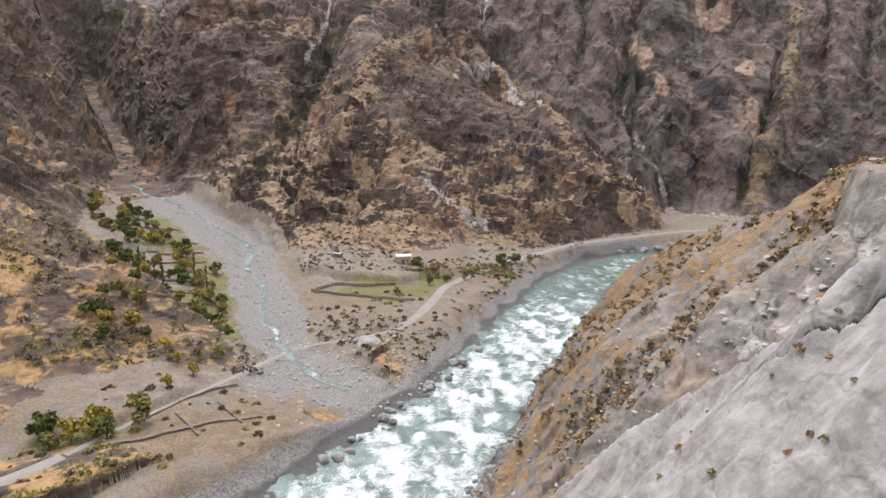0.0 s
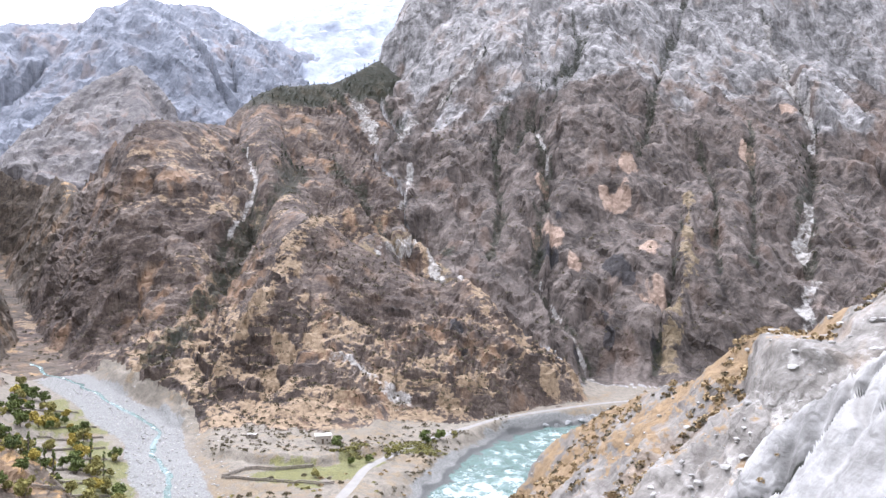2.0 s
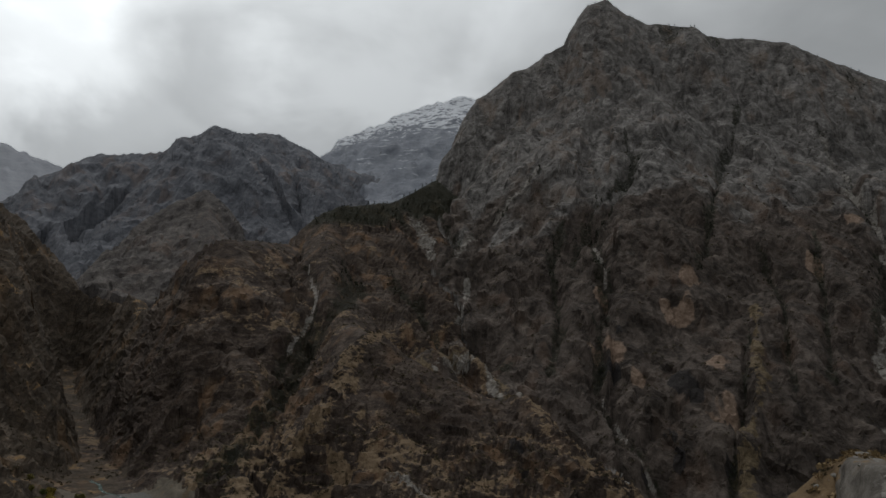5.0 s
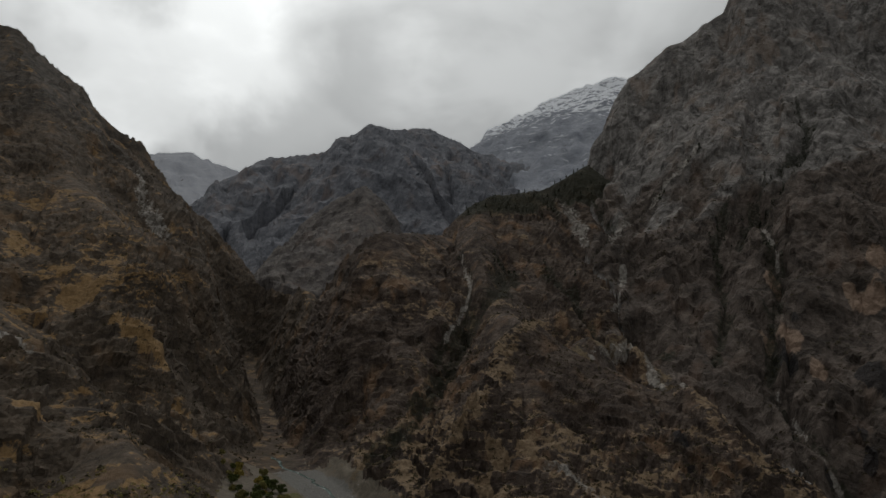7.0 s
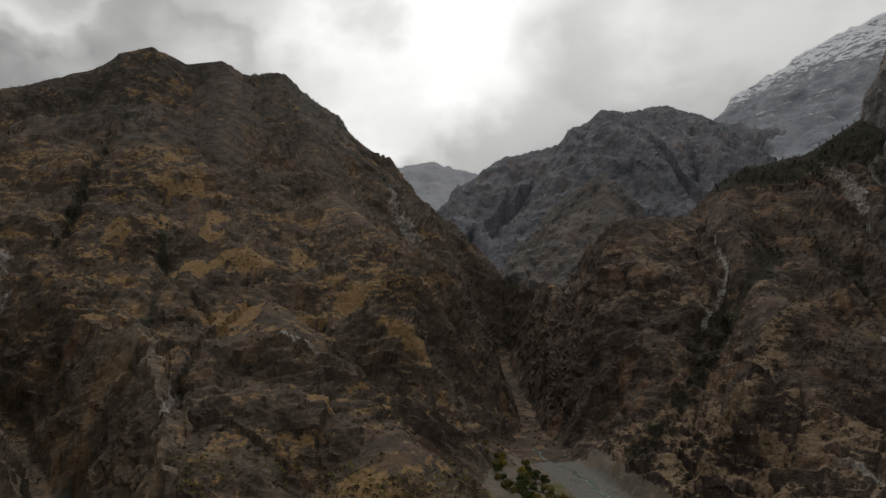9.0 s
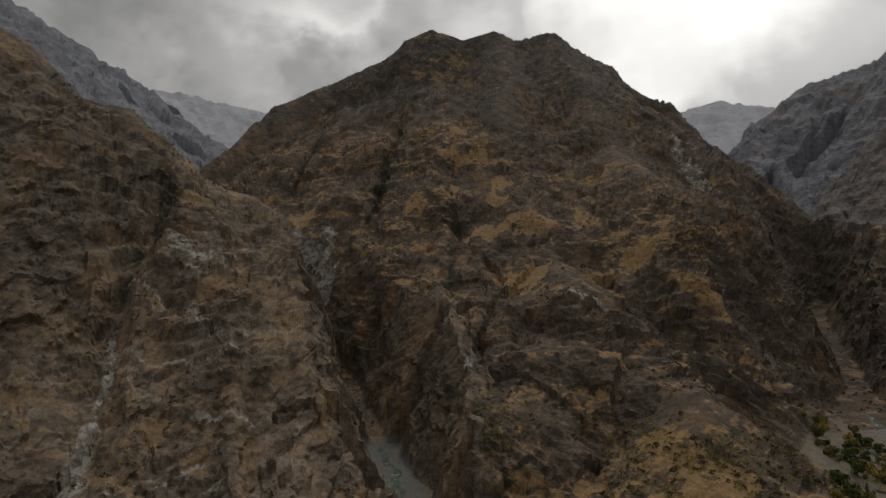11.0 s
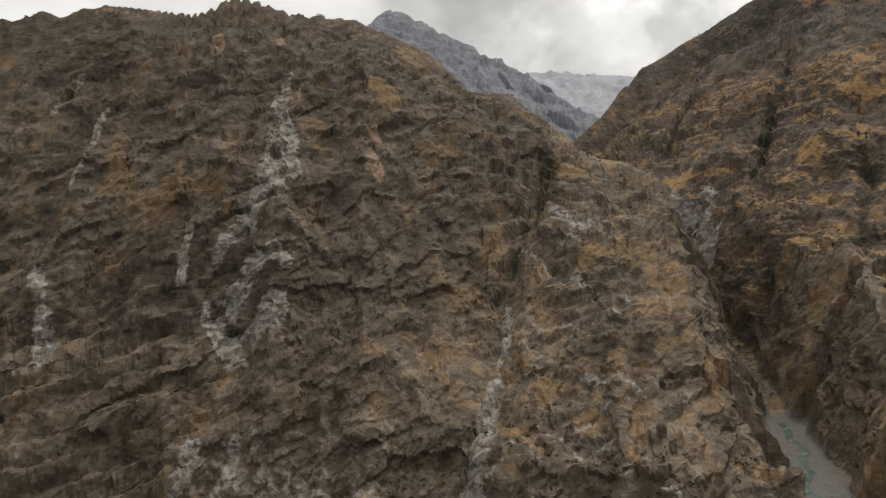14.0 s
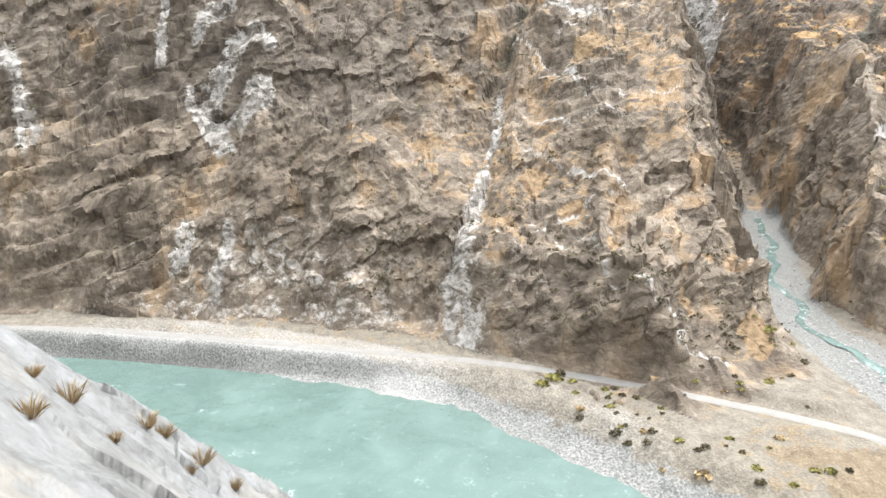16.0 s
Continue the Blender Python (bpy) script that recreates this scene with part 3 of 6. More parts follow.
    floor = np.where(near, np.where(out < 0, floor, np.minimum(floor, 0.3 + 0.15 * out)), floor)
    k = 1.0 + 0.35 * rough
    e = np.clip(0.5 + 0.5 * (best - floor) / k, 0, 1)
    h = floor * (1 - e) + best * e + k * e * (1 - e) * ~near
    who = np.where((best > floor) & ~((da < wid + 4 + shelf) & (za < 28) & ~near & (best < za + 14)) & ~((db + 0.4 * wob < 13) & (zb < 21) & ~near & (best < zb + 6)), who, 0)
    who = np.where((who == 0) & (da < 60) & (za > 30), NAMES.index("spur"), who)
    h = h - 0.9 * (1 - smooth(near_line(x + 0.3 * fbm(x, y, 3, 63), y, CRACK)[0], 0.06, 0.22)) * near
    # the benches of the roads
    for line, half in ((ROAD, 3.6), (ROAD_WEST, 3.2), (TRACK, 1.5)):
        dd, _, zz = near_line(x, y, line)
        w = 1 - smooth(dd, half, half * 2.5)
        h = h * (1 - w) + zz * w
    d2, _, z2 = near_line(x, y, TOP_ROAD)
    w = 1 - smooth(d2, 3.2, 7)
    h = h * (1 - w) + z2 * w
    return h, who, dict(out=out, da=da, db=db, fall=fall, along=along, floor=floor, patch=patch, rough=rough)


# ---- the sheet of land ----
def build_sheet(step=0.16, rows=760):
    az = np.concatenate([np.arange(-48, 126, step), np.arange(126, 312, 3.0)])
    a = np.radians(az)
    rc = np.geomspace(0.3, 4800, 660)
    A, Rr = np.meshgrid(a[::3], rc, indexing="ij")
    h = np.repeat(land(-Rr * np.sin(A), Rr * np.cos(A))[0], 3, axis=0)[:len(a)]
    Rr = np.repeat(rc[None, :], len(a), axis=0)
    el = np.arctan2(h - 90.0, Rr)
    top = np.maximum.accumulate(el, axis=1)
    shown = np.where(el >= top - 0.01, 1.0, 0.12)
    cost = np.abs(np.diff(el, axis=1)) * shown[:, 1:] + 0.10 * np.diff(np.log(Rr), axis=1) * (0.3 + 0.7 * shown[:, 1:])
    w = 9
    pad = np.pad(cost, ((w, w), (0, 0)), mode="edge")
    cost = sum(pad[i:i + cost.shape[0]] for i in range(2 * w + 1)) / (2 * w + 1)
    cum = np.concatenate([np.zeros((len(a), 1)), np.cumsum(cost, axis=1)], axis=1)
    Rn = np.empty((len(a), rows))
    for j in range(len(a)):
        Rn[j] = np.interp(np.linspace(0, cum[j, -1], rows), cum[j], rc)
    A = np.repeat(a[:, None], rows, axis=1)
    X, Y = -Rn * np.sin(A), Rn * np.cos(A)
    h, who, info = land(X, Y)
    return X, Y, broken(X, Y, h, who, info), who, info


# how far rock stands out from its face, for its roughness, and how much taller than wide its blocks are
STAND = {"dark": (0.95, 1.0), "left": (0.95, 1.0), "spur": (1.0, 1.0), "cliff": (1.0, 2.2), "blue": (1.0, 1.4), "front": (1.0, 1.3), "haze": (0.8, 1.3), "snow": (0.4, 1.0), "bank": (0.7, 1.2)}


def broken(X, Y, h, who, info):
    """Crags, blocks and clefts, pushed out along the slope's own direction, so that steep faces break as much as gentle ones."""
    pv = np.stack([X, Y, h], -1)
    ga, gb = np.gradient(pv, axis=0), np.gradient(pv, axis=1)
    for g in (ga, gb):
        for _ in range(2):
            g[2:-2] = (g[:-4] + g[1:-3] + g[2:-2] + g[3:-1] + g[4:]) / 5
            g[:, 2:-2] = (g[:, :-4] + g[:, 1:-3] + g[:, 2:-2] + g[:, 3:-1] + g[:, 4:]) / 5
    nor = np.cross(gb, ga)
    nor /= np.maximum(np.linalg.norm(nor, axis=-1), 1e-9)[..., None]
    nor *= np.sign(nor[..., 2:3] + 1e-9)
    out = np.zeros(X.shape)
    for nm, (amount, tall) in STAND.items():
        sel = np.nonzero(who == NAMES.index(nm))
        if not len(sel[0]):
            continue
        R = ROUGH[nm]
        dx, dy = DIP.get(nm, (0.0, 0.0))
        zz = (h[sel] + dx * X[sel] + dy * Y[sel]) / tall
        q = [X[sel], Y[sel], zz]
        wob = R * (vnoise3([c / (2.5 * R) for c in q], 33) - 0.5)
        q = [q[0] + wob, q[1] - wob, q[2] + 0.6 * wob]
        d = 0.95 * R * ridged3([c / (5.5 * R) for c in q], 4, 301, 0.52)
        d = d + 0.24 * R * blocks3([q[0] / (2.6 * R), q[1] / (2.6 * R), q[2] / (1.5 * R)], 311)
        d = d + 0.12 * R * blocks3([q[0] / (0.95 * R), q[1] / (0.95 * R), q[2] / (0.6 * R)], 317)
        calm = (1 - 0.85 * info["patch"][sel]) * smooth(h[sel] - info["floor"][sel], 0.5 * R, 2.5 * R) * (0.12 + 0.88 * smooth(info["fall"][sel], 0.5 * R, 5 * R))
        out[sel] = amount * d * calm
    return pv + nor * out[..., None]


# masses of broken rock, with hard edges
CRISP = ("mountain_spur", "cliff_mountain", "mountain", "grassy_mountain", "streaked_cliff", "rear_mountain", "brown_ridge")


def mesh_object(name, co, quads, mat, attrs=None):
    """An object from arrays of places and quads."""
    me = bpy.data.meshes.new(name)
    me.vertices.add(len(co))
    me.vertices.foreach_set("co", np.ascontiguousarray(co, np.float32).ravel())
    me.loops.add(quads.size)
    me.loops.foreach_set("vertex_index", np.ascontiguousarray(quads, np.int32).ravel())
    me.polygons.add(len(quads))
    me.polygons.foreach_set("loop_start", np.arange(0, quads.size, quads.shape[1], dtype=np.int32))
    me.update(calc_edges=True)
    me.polygons.foreach_set("use_smooth", np.full(len(quads), name not in CRISP))
    for k, v in (attrs or {}).items():
        at = me.attributes.new(k, "FLOAT", "POINT")
        at.data.foreach_set("value", np.ascontiguousarray(v, np.float32))
    me.materials.append(mat)
    return new(name, me)


def bsdf(n, color, rough, bump=None, **more):
    ins = {"Base Color": color, "Roughness": rough}
    if bump is not None:
        ins["Normal"] = bump
    ins.update(more)
    b = n.add("ShaderNodeBsdfPrincipled", ins)
    n.add("ShaderNodeOutputMaterial", {0: b})
    return b


def rock(name, dark, mid, light, size=1.0, stain=None, stain_amount=0.0, upright=0.0, beds=0.3, grass=(0.30, 0.19, 0.075), relief=1.0, weathered=(1.0, 1.0, 1.0)):
    """Bare mountain rock with grass, scree, pale wash and snow where the masks say. size: how coarse its pattern is."""
    m = bpy.data.materials.new(name)
    m.use_nodes = True
    n = Nodes(m.node_tree)
    co = n.add("ShaderNodeNewGeometry").outputs["Position"]
    f = 1.0 / size
    big = n.noise(co, 0.012 * f, 5, 0.55, 0.4)
    midn = n.noise(co, 0.07 * f, 8, 0.62, 0.6)
    fine = n.noise(co, 0.4 * f, 8, 0.65, 0.2)
    bed_co = n.add("ShaderNodeMapping", {0: co, 2: (radians(14), radians(-10), 0.3), 3: (0.06 * f, 0.06 * f, 0.17 * f)})
    bed = n.noise(bed_co, 1.0, 6, 0.60, 1.4)
    up_co = n.add("ShaderNodeMapping", {0: co, 3: (0.085 * f, 0.085 * f, 0.022 * f)})
    up = n.noise(up_co, 1.0, 7, 0.62, 1.2)
    cracks = n.add("ShaderNodeTexVoronoi", {"Vector": n.add("ShaderNodeVectorMath", {0: co, 1: n.add("ShaderNodeVectorMath", {0: n.noise(co, 0.06 * f, 4, 0.6, 0, 1), 3: 26.0 * size}, operation="SCALE")}, operation="ADD"),
                                            "Scale": 0.085 * f}, feature="DISTANCE_TO_EDGE").outputs["Distance"]
    crack = n.remap(cracks, 0.0, 0.10, 1.0, 0.0)
    v = n.math("ADD", n.math("MULTIPLY", midn, 0.52), n.math("MULTIPLY", fine, 0.27))
    v = n.math("ADD", v, n.math("MULTIPLY", big, 0.21))
    v = n.math("ADD", n.math("MULTIPLY", v, 1 - beds), n.math("MULTIPLY", bed, beds))
    v = n.math("ADD", n.math("MULTIPLY", v, 1 - upright), n.math("MULTIPLY", up, upright))
    # blocks, each of its own tone, along the beds
    warp = n.add("ShaderNodeVectorMath", {0: n.add("ShaderNodeMapping", {0: co, 3: (0.06 * f, 0.06 * f, 0.085 * f)}), 1: n.add("ShaderNodeVectorMath", {0: n.noise(co, 0.14 * f, 4, 0.6, 0, 1), 3: 0.8}, operation="SCALE")}, operation="ADD")
    block = n.add("ShaderNodeTexVoronoi", {"Vector": warp, "Scale": 2.6})
    chip = n.add("ShaderNodeTexVoronoi", {"Vector": warp, "Scale": 8.0})
    tone = n.math("ADD", n.math("MULTIPLY", n.add("ShaderNodeSeparateColor", {0: block.outputs["Color"]}).outputs[0], 0.6),
                  n.math("MULTIPLY", n.add("ShaderNodeSeparateColor", {0: chip.outputs["Color"]}).outputs[0], 0.4))
    v = n.math("ADD", v, n.math("MULTIPLY", n.math("SUBTRACT", tone, 0.5), 0.075))
    v = n.math("SUBTRACT", v, n.math("MULTIPLY", crack, 0.03))
    col = n.ramp(v, [(0.39, (*dark, 1)), (0.50, (*mid, 1)), (0.62, (*light, 1))])
    if stain:
        st = n.math("MULTIPLY", n.remap(n.noise(up_co, 0.7, 4, 0.55, 0.3), 0.50, 0.64), n.remap(big, 0.42, 0.58))
        col = n.mix(n.math("MULTIPLY", st, stain_amount), col, (*stain, 1))
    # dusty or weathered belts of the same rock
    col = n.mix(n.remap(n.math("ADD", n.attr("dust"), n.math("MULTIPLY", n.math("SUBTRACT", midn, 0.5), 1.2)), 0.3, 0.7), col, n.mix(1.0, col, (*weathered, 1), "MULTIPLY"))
    # rust-coloured faces under overhangs, and dark wet streaks
    ru = n.remap(n.math("ADD", n.attr("rust"), n.math("MULTIPLY", n.math("SUBTRACT", up, 0.5), 2.2)), 0.35, 0.75)
    col = n.mix(n.math("MULTIPLY", ru, 0.8), col, n.mix(n.remap(fine, 0.3, 0.7), (0.21, 0.14, 0.10, 1), (0.38, 0.275, 0.205, 1)))
    se = n.remap(n.math("ADD", n.attr("seep"), n.math("MULTIPLY", n.math("SUBTRACT", up, 0.5), 3.0)), 0.40, 0.75)
    col = n.mix(n.math("MULTIPLY", se, 0.85), col, (0.022, 0.021, 0.022, 1))
    # dry grass and herbs
    gr = n.attr("grass")
    gm = n.math("ADD", gr, n.math("MULTIPLY", n.math("SUBTRACT", midn, 0.5), 1.5))
    gm = n.math("ADD", gm, n.math("MULTIPLY", n.math("SUBTRACT", fine, 0.5), 0.9))
    gm = n.math("ADD", gm, n.math("MULTIPLY", n.math("SUBTRACT", bed, 0.5), 1.3))
    gmask = n.remap(gm, 0.50, 0.68)
    gcol = n.mix(n.remap(fine, 0.35, 0.65), tuple(0.62 * c for c in grass) + (1,), (*grass, 1))
    col = n.mix(n.math("MULTIPLY", gmask, 0.9), col, gcol)
    # scree and pale wash
    pa = n.math("ADD", n.attr("pale"), n.math("ADD", n.math("MULTIPLY", n.math("SUBTRACT", fine, 0.5), 1.1), n.math("MULTIPLY", n.math("SUBTRACT", tone, 0.5), 0.5)))
    pm = n.remap(pa, 0.30, 0.75)
    pcol = n.mix(n.remap(n.math("ADD", n.math("MULTIPLY", fine, 0.6), n.math("MULTIPLY", tone, 0.4)), 0.35, 0.65), (0.13, 0.114, 0.097, 1), (0.36, 0.337, 0.305, 1))
    col = n.mix(n.math("MULTIPLY", pm, 0.85), col, pcol)
    tr = n.remap(n.attr("scree"), 0.35, 0.7)
    tcol = n.mix(fine, (0.15, 0.145, 0.135, 1), (0.26, 0.25, 0.235, 1))
    col = n.mix(n.math("MULTIPLY", tr, 0.9), col, tcol)
    # dark woods, and shade put into the colour of gullies and the crack
    wd = n.remap(n.math("ADD", n.attr("wood"), n.math("MULTIPLY", n.math("SUBTRACT", fine, 0.5), 1.2)), 0.4, 0.7)
    col = n.mix(n.math("MULTIPLY", wd, 0.85), col, (0.022, 0.024, 0.014, 1))
    sn = n.remap(n.math("MULTIPLY", n.attr("snow"), n.math("ADD", 1.0, n.math("MULTIPLY", n.math("SUBTRACT", bed, 0.5), 6.0))), 0.40, 0.62)
    col = n.mix(sn, col, (0.72, 0.74, 0.78, 1))
    hgt = n.math("ADD", n.math("MULTIPLY", midn, 4.0 * size), n.math("MULTIPLY", fine, 0.5 * size))
    hgt = n.math("ADD", hgt, n.math("MULTIPLY", bed, 5.0 * beds * size))
    hgt = n.math("ADD", hgt, n.math("MULTIPLY", up, 7.0 * upright * size))
    hgt = n.math("SUBTRACT", hgt, n.math("MULTIPLY", crack, 0.5 * size))
    hgt = n.math("ADD", hgt, n.math("MULTIPLY", tone, 0.5 * size))
    hgt = n.math("SUBTRACT", hgt, n.math("MULTIPLY", block.outputs["Distance"], 1.2 * size))
    bump = n.add("ShaderNodeBump", {"Strength": 0.55 * relief, "Distance": 1.0, "Height": hgt})
    bsdf(n, col, 0.92, bump.outputs[0], **{"Specular IOR Level": 0.2})
    return m


def valley_ground():
    """Gravel beds, stony terraces, dry fields and green plots of the valley floor."""
    m = bpy.data.materials.new("valley_ground")
    m.use_nodes = True
    n = Nodes(m.node_tree)
    co = n.add("ShaderNodeNewGeometry").outputs["Position"]
    big = n.noise(co, 0.05, 5, 0.6, 0.5)
    midn = n.noise(co, 0.25, 6, 0.62, 0.4)
    fine = n.noise(co, 1.6, 6, 0.65)
    stones = n.add("ShaderNodeTexVoronoi", {"Vector": co, "Scale": 1.6}).outputs["Distance"]
    stone_col = n.add("ShaderNodeTexVoronoi", {"Vector": co, "Scale": 1.6}).outputs["Color"]
    base = n.ramp(n.math("ADD", n.math("MULTIPLY", midn, 0.5), n.math("MULTIPLY", fine, 0.5)),
                  [(0.34, (0.085, 0.072, 0.056, 1)), (0.5, (0.15, 0.128, 0.10, 1)), (0.66, (0.225, 0.195, 0.157, 1))])
    gm = n.remap(n.math("ADD", n.attr("grass"), n.math("MULTIPLY", n.math("SUBTRACT", midn, 0.5), 1.8)), 0.4, 0.7)
    grass = n.ramp(n.math("ADD", n.math("MULTIPLY", fine, 0.6), n.math("MULTIPLY", midn, 0.4)), [(0.35, (0.075, 0.056, 0.036, 1)), (0.52, (0.150, 0.112, 0.070, 1)), (0.68, (0.23, 0.178, 0.118, 1))])
    col = n.mix(n.math("MULTIPLY", gm, 0.9), base, grass)
    green = n.remap(n.math("ADD", n.attr("green"), n.math("MULTIPLY", n.math("SUBTRACT", midn, 0.5), 1.2)), 0.42, 0.62)
    col = n.mix(n.math("MULTIPLY", green, 0.8), col, n.mix(n.remap(fine, 0.35, 0.65), (0.055, 0.06, 0.018, 1), (0.15, 0.14, 0.045, 1)))
    gv = n.remap(n.math("ADD", n.attr("scree"), n.math("ADD", n.math("MULTIPLY", n.math("SUBTRACT", midn, 0.5), 1.5), n.math("MULTIPLY", n.math("SUBTRACT", big, 0.5), 1.2))), 0.38, 0.66)
    gcol = n.mix(n.remap(fine, 0.32, 0.68), (0.085, 0.081, 0.073, 1), (0.215, 0.206, 0.188, 1))
    gcol = n.mix(0.07, gcol, n.mix(n.remap(n.add("ShaderNodeSeparateColor", {0: stone_col}).outputs[0], 0.2, 0.8), (0.07, 0.07, 0.068, 1), (0.30, 0.30, 0.29, 1)))
    col = n.mix(gv, col, gcol)
    wet = n.remap(n.math("ADD", n.attr("wet"), n.math("MULTIPLY", n.math("SUBTRACT", fine, 0.5), 0.6)), 0.35, 0.7)
    col = n.mix(n.math("MULTIPLY", wet, 0.75), col, (0.045, 0.045, 0.042, 1))
    pk = n.remap(n.math("ADD", n.attr("pale"), n.math("MULTIPLY", n.math("SUBTRACT", fine, 0.5), 0.7)), 0.35, 0.7)
    col = n.mix(n.math("MULTIPLY", pk, 0.85), col, n.mix(fine, (0.22, 0.205, 0.185, 1), (0.36, 0.345, 0.32, 1)))
    hgt = n.math("ADD", n.math("MULTIPLY", fine, 0.3), n.math("MULTIPLY", midn, 0.9))
    hgt = n.math("ADD", hgt, n.math("MULTIPLY", n.math("SUBTRACT", 0.6, stones), n.math("MULTIPLY", gv, 0.08)))
    bump = n.add("ShaderNodeBump", {"Strength": 0.9, "Distance": 1.0, "Height": hgt})
    bsdf(n, col, 0.95, bump.outputs[0], **{"Specular IOR Level": 0.2})
    return m


def river_water():
    m = bpy.data.materials.new("river_water")
    m.use_nodes = True
    n = Nodes(m.node_tree)
    co = n.add("ShaderNodeNewGeometry").outputs["Position"]
    big = n.noise(co, 0.06, 4, 0.6, 0.6)
    fine = n.noise(co, 0.55, 7, 0.68, 0.9)
    tiny = n.noise(co, 2.2, 5, 0.65, 0.4)
    f = n.math("ADD", n.math("MULTIPLY", fine, 0.7), n.math("MULTIPLY", tiny, 0.3))
    foam = n.remap(n.math("ADD", n.math("MULTIPLY", n.attr("foam"), 0.46), f), 0.60, 1.04)
    green = n.ramp(big, [(0.3, (0.07, 0.105, 0.09, 1)), (0.7, (0.10, 0.14, 0.122, 1))])
    col = n.mix(n.math("MULTIPLY", foam, 0.9), green, (0.60, 0.64, 0.63, 1))
    hgt = n.math("ADD", n.math("MULTIPLY", fine, 0.5), n.math("MULTIPLY", tiny, 0.16))
    bump = n.add("ShaderNodeBump", {"Strength": 0.55, "Distance": 0.8, "Height": hgt})
    bsdf(n, col, n.math("ADD", 0.16, n.math("MULTIPLY", foam, 0.5)), bump.outputs[0], **{"IOR": 1.33})
    return m


def dusty(name, dark, light, scale=1.0, rough=0.93, bump=0.3):
    """Small mixed surfaces: road dust, plaster, boulders, bark."""
    m = bpy.data.materials.new(name)
    m.use_nodes = True
    n = Nodes(m.node_tree)
    co = n.add("ShaderNodeNewGeometry").outputs["Position"]
    a = n.noise(co, 0.5 * scale, 6, 0.6, 0.4)
    b = n.noise(co, 3.5 * scale, 5, 0.6)
    rnd = n.add("ShaderNodeNewGeometry").outputs["Random Per Island"]
    v = n.math("ADD", n.math("MULTIPLY", a, 0.5), n.math("MULTIPLY", b, 0.35))
    v = n.math("ADD", v, n.math("MULTIPLY", rnd, 0.15))
    col = n.ramp(v, [(0.32, (*dark, 1)), (0.68, (*light, 1))])
    bp = n.add("ShaderNodeBump", {"Strength": 0.7, "Distance": bump / scale, "Height": v})
    bsdf(n, col, rough, bp.outputs[0], **{"Specular IOR Level": 0.2})
    return m


def leafy(name, dark, light):
    m = bpy.data.materials.new(name)
    m.use_nodes = True
    n = Nodes(m.node_tree)
    rnd = n.add("ShaderNodeNewGeometry").outputs["Random Per Island"]
    obr = n.add("ShaderNodeObjectInfo").outputs["Random"]
    co = n.add("ShaderNodeNewGeometry").outputs["Position"]
    v = n.math("ADD", n.math("MULTIPLY", rnd, 0.5), n.math("MULTIPLY", n.noise(co, 0.12, 3), 0.3))
    v = n.math("ADD", v, n.math("MULTIPLY", obr, 0.25))
    col = n.ramp(v, [(0.15, (*dark, 1)), (0.85, (*light, 1))])
    bsdf(n, col, 0.75, None, **{"Specular IOR Level": 0.15})
    return m


